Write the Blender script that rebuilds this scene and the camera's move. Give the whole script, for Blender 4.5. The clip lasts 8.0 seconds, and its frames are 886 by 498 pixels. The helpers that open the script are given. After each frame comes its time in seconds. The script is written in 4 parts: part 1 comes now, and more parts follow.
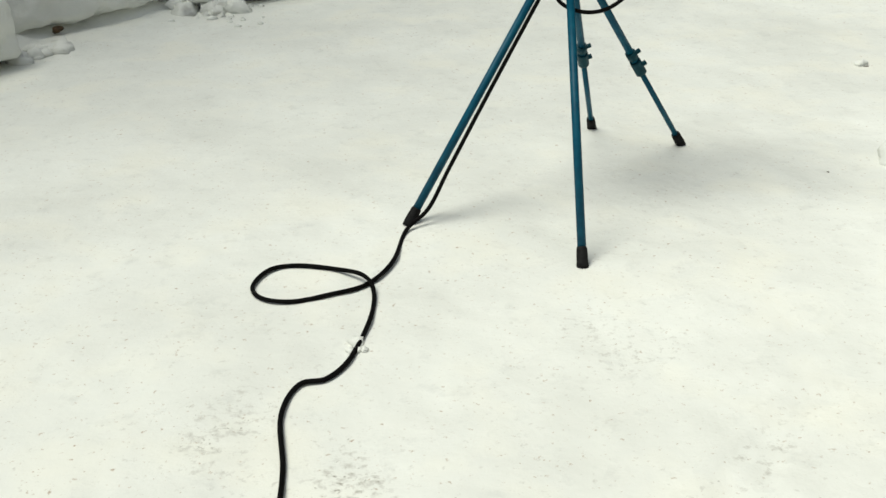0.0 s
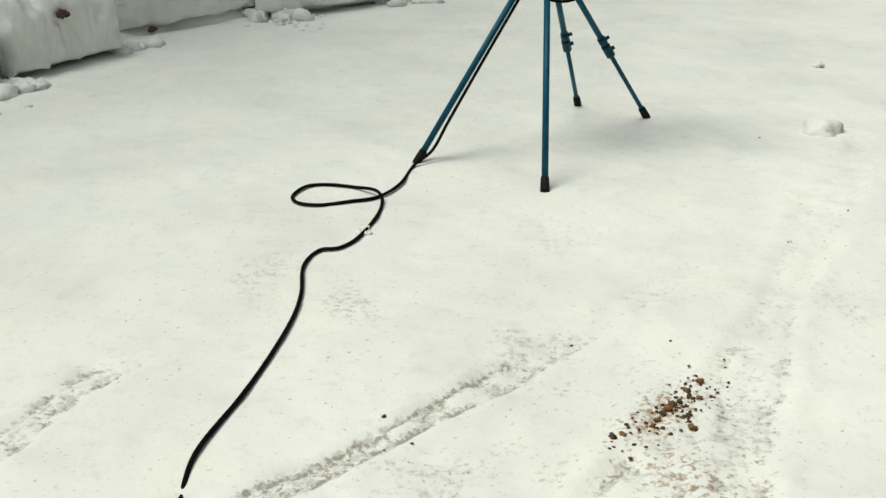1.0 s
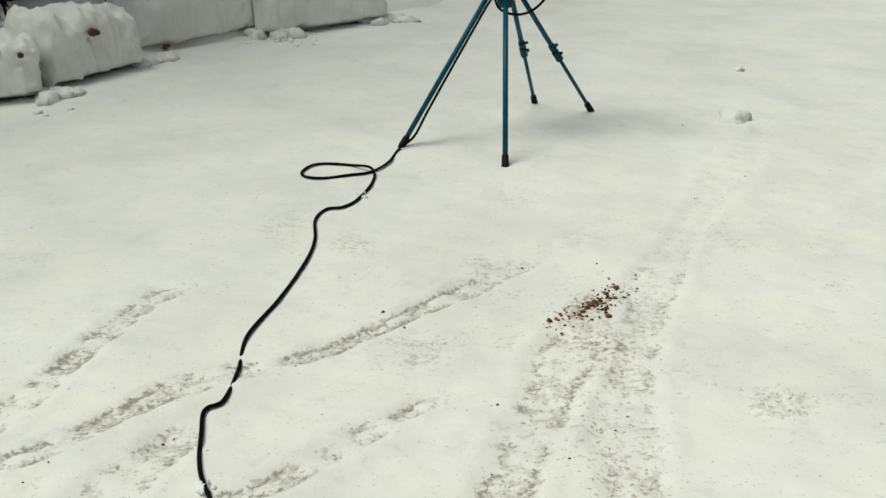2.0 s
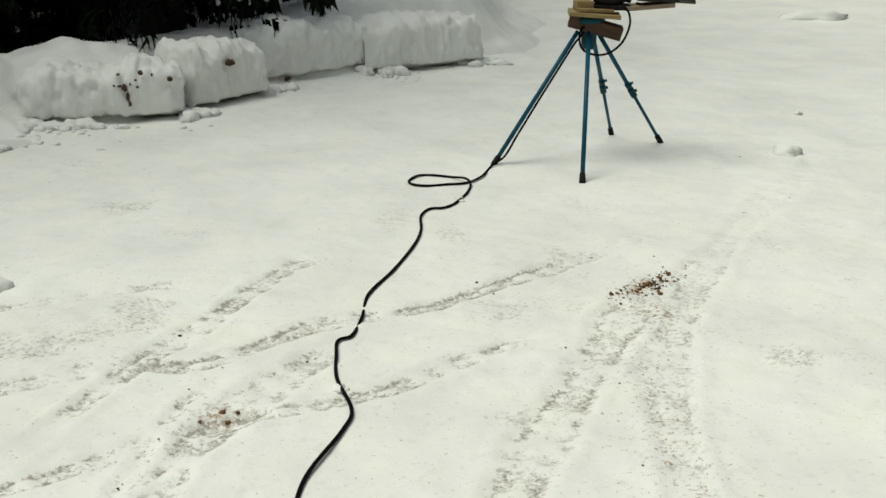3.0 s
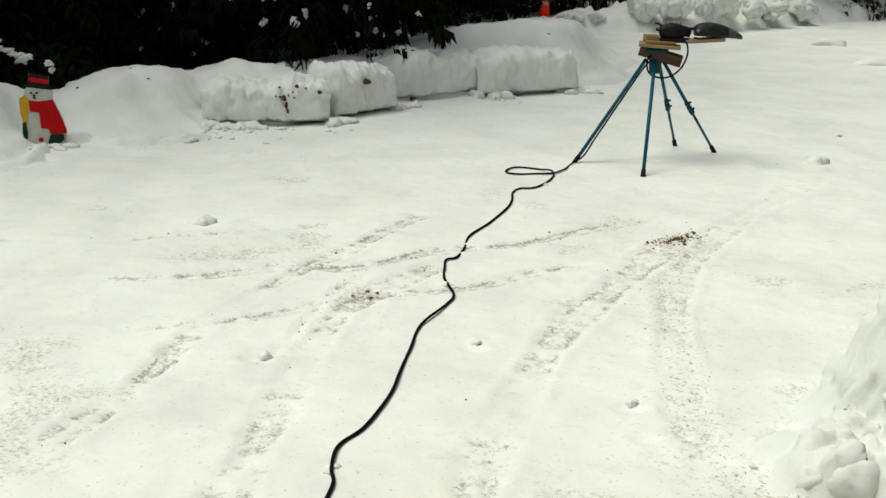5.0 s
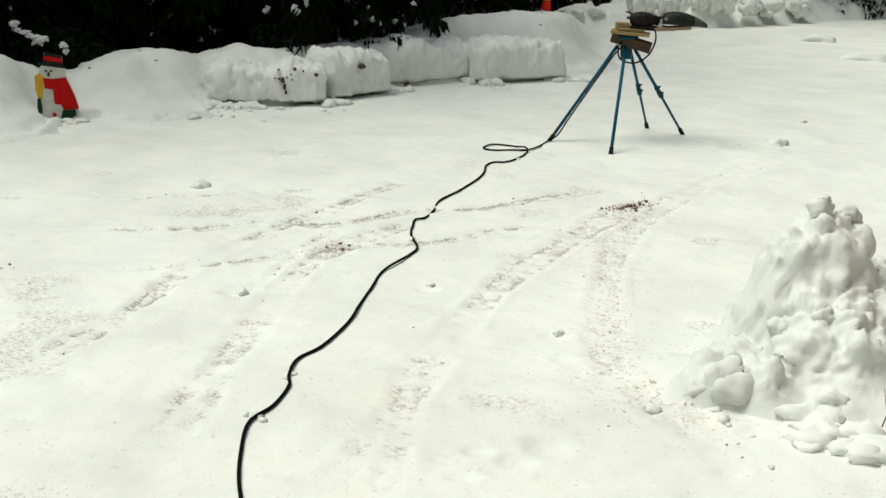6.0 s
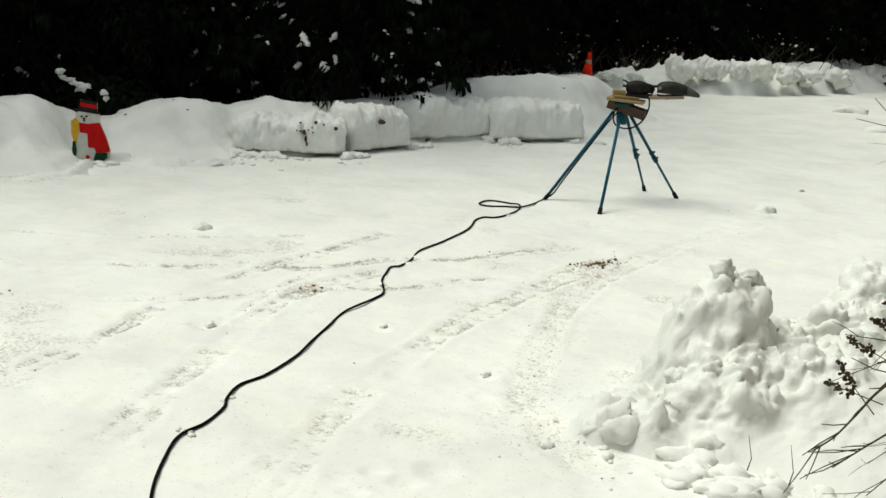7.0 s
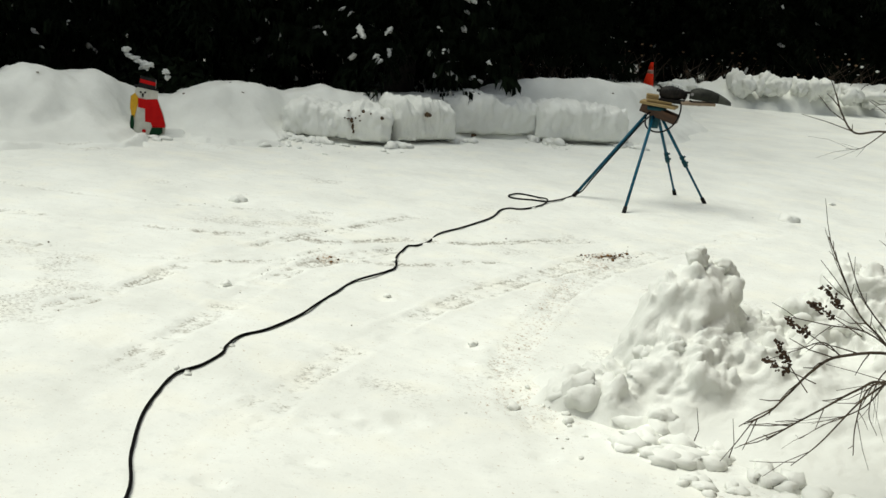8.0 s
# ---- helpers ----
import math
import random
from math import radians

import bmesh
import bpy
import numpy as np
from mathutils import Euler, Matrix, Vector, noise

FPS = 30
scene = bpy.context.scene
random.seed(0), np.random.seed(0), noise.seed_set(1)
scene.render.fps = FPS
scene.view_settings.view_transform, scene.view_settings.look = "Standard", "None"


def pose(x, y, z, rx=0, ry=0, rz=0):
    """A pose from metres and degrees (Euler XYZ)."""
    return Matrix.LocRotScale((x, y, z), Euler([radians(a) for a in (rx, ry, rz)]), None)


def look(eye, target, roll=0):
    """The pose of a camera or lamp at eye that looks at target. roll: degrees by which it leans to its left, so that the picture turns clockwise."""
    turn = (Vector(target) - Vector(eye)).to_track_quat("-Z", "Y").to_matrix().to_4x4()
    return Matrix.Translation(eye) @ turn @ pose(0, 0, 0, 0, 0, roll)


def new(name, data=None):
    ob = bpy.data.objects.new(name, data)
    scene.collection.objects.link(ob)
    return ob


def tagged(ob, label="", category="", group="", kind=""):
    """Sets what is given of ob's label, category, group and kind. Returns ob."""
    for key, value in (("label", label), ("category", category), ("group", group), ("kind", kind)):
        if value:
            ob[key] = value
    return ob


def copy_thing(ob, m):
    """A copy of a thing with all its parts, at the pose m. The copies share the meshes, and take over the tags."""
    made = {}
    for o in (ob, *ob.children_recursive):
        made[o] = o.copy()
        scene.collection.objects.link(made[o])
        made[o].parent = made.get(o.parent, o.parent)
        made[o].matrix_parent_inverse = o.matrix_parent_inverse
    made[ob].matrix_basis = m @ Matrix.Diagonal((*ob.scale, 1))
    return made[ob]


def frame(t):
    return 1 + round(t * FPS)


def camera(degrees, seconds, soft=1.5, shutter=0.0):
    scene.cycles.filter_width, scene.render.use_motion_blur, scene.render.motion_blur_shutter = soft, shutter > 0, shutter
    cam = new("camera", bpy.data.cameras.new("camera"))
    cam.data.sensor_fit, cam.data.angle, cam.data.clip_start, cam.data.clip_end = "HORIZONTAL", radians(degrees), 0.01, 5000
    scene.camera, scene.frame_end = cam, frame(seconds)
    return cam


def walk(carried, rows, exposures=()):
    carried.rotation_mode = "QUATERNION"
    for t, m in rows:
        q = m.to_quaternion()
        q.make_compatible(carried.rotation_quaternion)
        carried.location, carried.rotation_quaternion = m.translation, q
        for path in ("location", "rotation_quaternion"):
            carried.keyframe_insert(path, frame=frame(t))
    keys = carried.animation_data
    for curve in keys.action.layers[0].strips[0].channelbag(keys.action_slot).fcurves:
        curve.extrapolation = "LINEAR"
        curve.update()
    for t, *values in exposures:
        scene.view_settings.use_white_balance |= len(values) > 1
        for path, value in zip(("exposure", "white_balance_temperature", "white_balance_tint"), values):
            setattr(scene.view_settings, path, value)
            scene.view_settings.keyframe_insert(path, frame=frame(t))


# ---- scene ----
cam = camera(41.9, 8.0)
PATH = [
    (0, (-0.704, -2.828, 1.383), (-0.502, -1.021, 0.55), -1.3),
    (0.5, (-0.66, -3.441, 1.355), (-0.426, -1.605, 0.595), -0.3),
    (1, (-0.544, -3.92, 1.377), (-0.462, -2.069, 0.625), -0.9),
    (1.5, (-0.564, -4.442, 1.42), (-0.439, -2.581, 0.696), -1.3),
    (2.8, (-0.677, -5.666, 1.571), (-0.62, -3.781, 0.907), 0.1),
    (3, (-0.684, -5.853, 1.547), (-0.698, -3.952, 0.925), -0.1),
    (3.5, (-0.632, -6.373, 1.527), (-0.74, -4.474, 0.907), -0.6),
    (4, (-0.628, -6.801, 1.583), (-0.797, -4.911, 0.95), 2.0),
    (4.5, (-0.532, -7.192, 1.577), (-0.834, -5.325, 0.926), 0.2),
    (4.7, (-0.541, -7.36, 1.594), (-0.742, -5.46, 1.002), 0.6),
    (5.8, (-0.263, -8.042, 1.596), (-0.485, -6.122, 1.084), 0.6),
    (6, (-0.187, -8.162, 1.56), (-0.42, -6.252, 1.015), 1.2),
    (6.5, (0.082, -8.359, 1.57), (-0.289, -6.465, 1.043), 1.4),
    (7, (0.406, -8.515, 1.664), (0.052, -6.601, 1.205), 2.8),
    (7.5, (0.605, -8.695, 1.654), (0.205, -6.772, 1.279), 4.3),
    (8, (0.818, -8.789, 1.631), (0.343, -6.901, 1.172), 5.6),
]
walk(cam, [(t, look(eye, target, roll)) for t, eye, target, roll in PATH],
     [(0, 0.02), (0.5, 0.03), (1.0, -0.1), (1.5, -0.31), (3.0, -0.25), (3.5, -0.26), (4.0, -0.22), (4.5, -0.14), (6.0, -0.03), (6.5, -0.04), (7.0, -0.02), (8, -0.02)])

# ---- world, sun, exposure ----
world = bpy.data.worlds.new("overcast_sky")
scene.world = world
world.use_nodes = True
wn = world.node_tree
wn.nodes.clear()
sky = wn.nodes.new("ShaderNodeTexSky")
sky.sky_type = "NISHITA"
sky.sun_disc = False
sky.sun_elevation = radians(66.7)
sky.sun_rotation = radians(-85)
grey = wn.nodes.new("ShaderNodeMix")
grey.data_type = "RGBA"
grey.inputs["Factor"].default_value = 0.85
grey.inputs["B"].default_value = (8.4, 9.2, 10.0, 1)
bg = wn.nodes.new("ShaderNodeBackground")
bg.inputs["Strength"].default_value = 0.05
wo = wn.nodes.new("ShaderNodeOutputWorld")
wn.links.new(sky.outputs[0], grey.inputs["A"])
wn.links.new(grey.outputs["Result"], bg.inputs["Color"])
wn.links.new(bg.outputs[0], wo.inputs[0])

sun_data = bpy.data.lights.new("sun", "SUN")
sun_data.energy = 3.05
sun_data.angle = radians(40)
sun_data.color = (0.985, 0.982, 0.865)
sun = new("sun", sun_data)
sun.matrix_world = look((-5.8, 0.5, 13.5), (0, 0, 0))


# ---- materials ----
def material(name):
    m = bpy.data.materials.new(name)
    m.use_nodes = True
    nt = m.node_tree
    return m, nt, nt.nodes["Principled BSDF"]


def link(nt, a, b):
    nt.links.new(a, b)


def noise_node(nt, scale, detail=4, rough=0.55, coord="Object"):
    tc = nt.nodes.new("ShaderNodeTexCoord")
    n = nt.nodes.new("ShaderNodeTexNoise")
    n.inputs["Scale"].default_value = scale
    n.inputs["Detail"].default_value = detail
    n.inputs["Roughness"].default_value = rough
    link(nt, tc.outputs[coord], n.inputs["Vector"])
    return n.outputs["Fac"]


def ramp(nt, fac, stops):
    r = nt.nodes.new("ShaderNodeValToRGB")
    el = r.color_ramp.elements
    while len(el) < len(stops):
        el.new(0.5)
    for e, (p, c) in zip(el, stops):
        e.position = p
        e.color = (*c, 1) if len(c) == 3 else c
    link(nt, fac, r.inputs[0])
    return r.outputs[0]


def mix(nt, fac, a, b, blend="MIX"):
    m = nt.nodes.new("ShaderNodeMix")
    m.data_type = "RGBA"
    m.blend_type = blend
    for sock, v in (("Factor", fac), ("A", a), ("B", b)):
        if isinstance(v, tuple):
            m.inputs[sock].default_value = (*v, 1)
        elif isinstance(v, float):
            m.inputs[sock].default_value = v
        else:
            link(nt, v, m.inputs[sock])
    return m.outputs["Result"]


def bump(nt, bsdf, fac, strength, distance, below=None):
    b = nt.nodes.new("ShaderNodeBump")
    b.inputs["Strength"].default_value = strength
    b.inputs["Distance"].default_value = distance
    link(nt, fac, b.inputs["Height"])
    if below is not None:
        link(nt, below, b.inputs["Normal"])
    link(nt, b.outputs[0], bsdf.inputs["Normal"])
    return b.outputs[0]


def math_node(nt, op, a, b):
    n = nt.nodes.new("ShaderNodeMath")
    n.operation = op
    for i, v in enumerate((a, b)):
        if isinstance(v, (int, float)):
            n.inputs[i].default_value = v
        else:
            link(nt, v, n.inputs[i])
    return n.outputs[0]


SNOW_A, SNOW_B = (0.86, 0.88, 0.83), (0.72, 0.735, 0.69)


def snow_material(name, fine=1.0, soiled=False, albedo_scale=1.0):
    m, nt, p = material(name)
    big = noise_node(nt, 1.6, 5, 0.6)
    base = ramp(nt, big, [(0.3, tuple(albedo_scale * c for c in SNOW_B)), (0.62, tuple(albedo_scale * c for c in SNOW_A))])
    tone = noise_node(nt, 9.0, 4, 0.6)
    base = mix(nt, math_node(nt, "MULTIPLY", tone, 0.35), base, (0.80 * albedo_scale, 0.79 * albedo_scale, 0.72 * albedo_scale))
    grain = noise_node(nt, 260.0, 2)
    if soiled:
        fleck = ramp(nt, noise_node(nt, 11.0, 6, 0.7), [(0.56, (0, 0, 0)), (0.70, (1, 1, 1))])
        base = mix(nt, math_node(nt, "MULTIPLY", fleck, 0.28), base, (0.52, 0.53, 0.50))
        tint = ramp(nt, noise_node(nt, 3.2, 3, 0.5), [(0.5, (0, 0, 0)), (0.68, (1, 1, 1))])
        base = mix(nt, math_node(nt, "MULTIPLY", tint, 0.35), base, (0.84, 0.82, 0.70))
        for key, scale, lo, hi, colour in (("slush", 42.0, 0.41, 0.60, (0.52, 0.51, 0.46)), ("brown", 60.0, 0.42, 0.56, (0.30, 0.17, 0.07)),
                                           ("slush", 64.0, 0.52, 0.62, (0.27, 0.25, 0.20))):
            at = nt.nodes.new("ShaderNodeAttribute")
            at.attribute_name = key
            sp = noise_node(nt, scale, 3, 0.65)
            lifted = math_node(nt, "ADD", sp, math_node(nt, "MULTIPLY", math_node(nt, "SUBTRACT", at.outputs["Fac"], 1.0), 0.22))
            fac = ramp(nt, lifted, [(lo, (0, 0, 0)), (hi, (1, 1, 1))])
            base = mix(nt, math_node(nt, "MULTIPLY", fac, 0.8), base, colour)
    link(nt, base, p.inputs["Base Color"])
    p.inputs["Roughness"].default_value = 0.62
    p.inputs["Specular IOR Level"].default_value = 0.15
    lump = noise_node(nt, 22.0 * fine, 6, 0.62)
    first = nt.nodes.new("ShaderNodeBump")
    first.inputs["Strength"].default_value = 0.3 if soiled else 0.5
    first.inputs["Distance"].default_value = 0.012 / fine
    link(nt, lump, first.inputs["Height"])
    bump(nt, p, grain, 0.12 if soiled else 0.2, 0.002, first.outputs[0])
    return m


def plain_material(name, a, b, scale, rough, metal=0.0, bump_by=0.0, bump_scale=80.0):
    m, nt, p = material(name)
    f = noise_node(nt, scale, 4, 0.6)
    link(nt, ramp(nt, f, [(0.32, a), (0.68, b)]), p.inputs["Base Color"])
    p.inputs["Roughness"].default_value = rough
    p.inputs["Metallic"].default_value = metal
    if bump_by:
        bump(nt, p, noise_node(nt, bump_scale, 3), 0.5, bump_by)
    return m


def wood_material(name, a, b, stretch=(2.0, 24.0, 24.0)):
    m, nt, p = material(name)
    tc = nt.nodes.new("ShaderNodeTexCoord")
    mp = nt.nodes.new("ShaderNodeMapping")
    mp.inputs["Scale"].default_value = stretch
    n = nt.nodes.new("ShaderNodeTexNoise")
    n.inputs["Scale"].default_value = 5.0
    n.inputs["Detail"].default_value = 5
    link(nt, tc.outputs["Object"], mp.inputs[0])
    link(nt, mp.outputs[0], n.inputs["Vector"])
    link(nt, ramp(nt, n.outputs["Fac"], [(0.3, a), (0.7, b)]), p.inputs["Base Color"])
    p.inputs["Roughness"].default_value = 0.7
    bump(nt, p, n.outputs["Fac"], 0.4, 0.002)
    return m


M_GROUND = snow_material("trodden_snow", 1.0, True)
M_BANK = snow_material("banked_snow", 0.7)
M_LUMP = snow_material("lumpy_snow", 1.4)
# heap snow, all colours scaled a little darker
M_HEAPSNOW = snow_material("darker_shovelled_snow", 1.4, False, 0.93)
M_TEAL = plain_material("teal_paint", (0.0, 0.055, 0.10), (0.002, 0.088, 0.14), 30, 0.45, 0.0, 0.0006)
M_TEAL.node_tree.nodes["Principled BSDF"].inputs["Specular IOR Level"].default_value = 0.2
M_TEALDARK = plain_material("dark_teal_plastic", (0.004, 0.04, 0.055), (0.008, 0.06, 0.075), 40, 0.5, 0, 0.0005)
M_RUBBER = plain_material("black_rubber", (0.008, 0.008, 0.008), (0.02, 0.02, 0.02), 60, 0.6, 0, 0.0008)
M_RUBBER.node_tree.nodes["Principled BSDF"].inputs["Specular IOR Level"].default_value = 0.08
M_TEALDARK.node_tree.nodes["Principled BSDF"].inputs["Specular IOR Level"].default_value = 0.15
M_CABLE = plain_material("black_cable_sheath", (0.002, 0.002, 0.002), (0.006, 0.0055, 0.0055), 25, 0.75, 0, 0.0004)
M_CABLE.node_tree.nodes["Principled BSDF"].inputs["Specular IOR Level"].default_value = 0.06
M_PINE = wood_material("pale_pine", (0.20, 0.14, 0.05), (0.32, 0.23, 0.095))
M_BOARD = wood_material("weathered_board", (0.20, 0.145, 0.095), (0.34, 0.26, 0.18))
M_BLOCK = wood_material("brown_timber", (0.03, 0.014, 0.006), (0.085, 0.037, 0.013))
M_HOOD = plain_material("dark_olive_metal", (0.006, 0.007, 0.005), (0.03, 0.032, 0.024), 14, 0.55, 0.1, 0.001)
M_HOODTIP = plain_material("lighter_olive_metal", (0.03, 0.034, 0.024), (0.075, 0.08, 0.06), 20, 0.5, 0.2, 0.001)
M_HOOD.node_tree.nodes["Principled BSDF"].inputs["Specular IOR Level"].default_value = 0.15
M_BODY = plain_material("greasy_black_metal", (0.004, 0.004, 0.004), (0.02, 0.017, 0.014), 26, 0.6, 0.1, 0.001)
M_BODY.node_tree.nodes["Principled BSDF"].inputs["Specular IOR Level"].default_value = 0.15
M_STEEL = plain_material("scuffed_steel", (0.25, 0.25, 0.25), (0.42, 0.41, 0.40), 40, 0.4, 0.8, 0.0006)
M_DIRT = plain_material("damp_dirt", (0.035, 0.022, 0.012), (0.12, 0.07, 0.03), 60, 0.9, 0, 0.003)
M_RUST = plain_material("rusty_brown_crumb", (0.10, 0.048, 0.014), (0.30, 0.15, 0.045), 60, 0.9, 0, 0.003)
# needles far darker than real foliage: crown shade is in the colour
M_NEEDLE = plain_material("needles_shade_dark", (0.003, 0.005, 0.003), (0.010, 0.016, 0.008), 3, 0.9)
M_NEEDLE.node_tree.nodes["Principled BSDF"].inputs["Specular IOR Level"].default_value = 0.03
M_BARK = plain_material("dark_bark", (0.012, 0.010, 0.008), (0.035, 0.028, 0.02), 18, 0.95, 0, 0.006)
M_TWIG = plain_material("grey_brown_twig", (0.03, 0.021, 0.013), (0.085, 0.06, 0.036), 30, 0.85, 0, 0.001)
M_SEED = plain_material("dry_seed_heads", (0.025, 0.014, 0.008), (0.08, 0.045, 0.022), 60, 0.95, 0, 0.002)
M_DRYLEAF = plain_material("dry_leaves", (0.10, 0.06, 0.03), (0.24, 0.15, 0.08), 30, 0.95, 0, 0.002)
# the shade deep among the trees is put into this colour
M_WOODS = plain_material("woods_shade_black", (0.002, 0.003, 0.002), (0.008, 0.011, 0.007), 0.6, 1.0)
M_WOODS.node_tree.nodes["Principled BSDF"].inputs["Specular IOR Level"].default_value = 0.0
M_ORANGE = plain_material("orange_cone_plastic", (0.78, 0.022, 0.004), (0.88, 0.045, 0.008), 12, 0.6, 0, 0.0005)
M_CONEBAND = plain_material("dirty_white_band", (0.42, 0.22, 0.16), (0.6, 0.36, 0.28), 20, 0.4)
P_WHITE = plain_material("cream_paint", (0.5, 0.5, 0.43), (0.62, 0.62, 0.55), 18, 0.5, 0, 0.0005)
P_RED = plain_material("red_paint", (0.40, 0.003, 0.004), (0.52, 0.007, 0.006), 18, 0.5, 0, 0.0005)
P_YELLOW = plain_material("yellow_paint", (0.52, 0.28, 0.02), (0.66, 0.38, 0.03), 18, 0.5, 0, 0.0005)
P_GREEN = plain_material("green_paint", (0.004, 0.03, 0.012), (0.008, 0.05, 0.02), 18, 0.5, 0, 0.0005)
P_BLACK = plain_material("black_paint", (0.008, 0.008, 0.008), (0.02, 0.02, 0.02), 18, 0.5, 0, 0.0005)

for paint in (P_WHITE, P_RED, P_YELLOW, P_GREEN, P_BLACK, M_ORANGE):
    paint.node_tree.nodes["Principled BSDF"].inputs["Specular IOR Level"].default_value = 0.12


# ---- shape helpers ----
def lattice(ix, iy, seed):
    h = (ix.astype(np.int64) * 374761393 + iy.astype(np.int64) * 668265263 + seed * 974634777) & 0xFFFFFFFF
    h = ((h ^ (h >> 13)) * 1274126177) & 0xFFFFFFFF
    return ((h ^ (h >> 16)) & 0xFFFF) / 65535.0


def value_noise(x, y, seed=0):
    ix, iy = np.floor(x), np.floor(y)
    fx, fy = x - ix, y - iy
    fx, fy = fx * fx * (3 - 2 * fx), fy * fy * (3 - 2 * fy)
    a, b = lattice(ix, iy, seed), lattice(ix + 1, iy, seed)
    c, d = lattice(ix, iy + 1, seed), lattice(ix + 1, iy + 1, seed)
    return (a * (1 - fx) + b * fx) * (1 - fy) + (c * (1 - fx) + d * fx) * fy


def fbm(x, y, seed=0, octaves=4):
    total, amp, norm = 0.0, 1.0, 0.0
    for k in range(octaves):
        total = total + amp * value_noise(x * 2 ** k, y * 2 ** k, seed + k)
        norm += amp
        amp *= 0.5
    return total / norm


def smooth(a, b, v):
    u = np.clip((v - a) / (b - a), 0, 1)
    return u * u * (3 - 2 * u)


def spline(points, per=8):
    """Points of a smooth line through the given ones."""
    p = [Vector(q) for q in points]
    p = [2 * p[0] - p[1], *p, 2 * p[-1] - p[-2]]
    out = []
    for a, b, c, d in zip(p, p[1:], p[2:], p[3:]):
        for k in range(per):
            u = k / per
            out.append(0.5 * (2 * b + (c - a) * u + (2 * a - 5 * b + 4 * c - d) * u * u + (3 * b - a - 3 * c + d) * u ** 3))
    out.append(p[-2])
    return out


def tube(bm, points, radius, sides=8, taper=None, cap=True):
    points = [Vector(q) for q in points]
    ahead = (points[1] - points[0]).normalized()
    side = ahead.orthogonal().normalized()
    rings = []
    for i, q in enumerate(points):
        a = points[max(i - 1, 0)]
        b = points[min(i + 1, len(points) - 1)]
        ahead = (b - a).normalized() if (b - a).length > 1e-9 else ahead
        side = (side - ahead * side.dot(ahead)).normalized()
        up = ahead.cross(side)
        r = radius if taper is None else radius + (taper - radius) * i / (len(points) - 1)
        rings.append([bm.verts.new(q + r * (math.cos(6.28319 * k / sides) * side + math.sin(6.28319 * k / sides) * up)) for k in range(sides)])
    for r0, r1 in zip(rings, rings[1:]):
        for k in range(sides):
            f = bm.faces.new((r0[k], r0[(k + 1) % sides], r1[(k + 1) % sides], r1[k]))
            f.smooth = True
    if cap:
        bm.faces.new(rings[0][::-1])
        bm.faces.new(rings[-1])
    return bm


def box(bm, size, m=None, bevel=0.0):
    made = bmesh.ops.create_cube(bm, size=1, matrix=(m or Matrix()) @ Matrix.Diagonal((*size, 1)))
    if bevel:
        edges = list({e for v in made["verts"] for e in v.link_edges})
        bmesh.ops.bevel(bm, geom=edges, offset=bevel, segments=2, affect="EDGES", profile=0.6)
    return bm


BALLS = {}


def ball_of(sub):
    if sub in BALLS:
        return BALLS[sub]
    bm = bmesh.new()
    bmesh.ops.create_icosphere(bm, subdivisions=sub, radius=1)
    bm.verts.index_update()
    out = [v.co.copy() for v in bm.verts], [tuple(v.index for v in f.verts) for f in bm.faces]
    bm.free()
    BALLS[sub] = out
    return out


def blob(bm, centre, size, rough=0.25, sub=2, freq=1.0, seed=0.0, turn=None):
    """A lumpy rounded clod."""
    points, faces = ball_of(sub)
    centre, shift = Vector(centre), Vector((seed, seed * 1.7, -seed))
    made = []
    for p in points:
        q = p * (1 + rough * noise.fractal(p * freq * 1.6 + shift, 0.9, 2.0, 3))
        q = Vector((q.x * size[0], q.y * size[1], q.z * size[2]))
        made.append(bm.verts.new(centre + (turn @ q if turn else q)))
    for f in faces:
        bm.faces.new([made[k] for k in f]).smooth = True
    return bm


def part(name, bm, mat, parent=None, label=""):
    me = bpy.data.meshes.new(name)
    bm.normal_update()
    bm.to_mesh(me)
    bm.free()
    for q in mat if isinstance(mat, (list, tuple)) else [mat]:
        me.materials.append(q)
    ob = new(name, me)
    if parent is not None:
        ob.parent = parent
    if label:
        ob["label"] = label
    return ob


def sheet(name, co, nx, ny, mat, attributes=()):
    """A grid mesh from an array of ny x nx points."""
    me = bpy.data.meshes.new(name)
    idx = np.arange(nx * ny).reshape(ny, nx)
    quads = np.stack([idx[:-1, :-1], idx[:-1, 1:], idx[1:, 1:], idx[1:, :-1]], -1).reshape(-1, 4)
    me.vertices.add(nx * ny)
    me.vertices.foreach_set("co", np.ascontiguousarray(co, dtype=np.float32).ravel())
    me.loops.add(quads.size)
    me.loops.foreach_set("vertex_index", quads.ravel().astype(np.int32))
    me.polygons.add(len(quads))
    me.polygons.foreach_set("loop_start", np.arange(0, quads.size, 4, dtype=np.int32))
    me.polygons.foreach_set("use_smooth", np.ones(len(quads), dtype=bool))
    me.update(calc_edges=True)
    for key, values in attributes:
        at = me.attributes.new(key, "FLOAT", "POINT")
        at.data.foreach_set("value", np.ascontiguousarray(values, dtype=np.float32).ravel())
    me.materials.append(mat)
    return new(name, me)


# ---- ground: packed snow with tyre tracks, one sheet to the horizon ----
def spread(stops, steps):
    out = [stops[0]]
    for a, b, s in zip(stops, stops[1:], steps):
        n = max(1, round((b - a) / s))
        out += list(np.linspace(a, b, n + 1)[1:])
    return np.array(out)


gx = spread([-400, -60, -15, -6, -3.1, 1.8, 4, 12, 60, 400], [85, 9, 0.6, 0.06, 0.02, 0.06, 0.4, 8, 85])
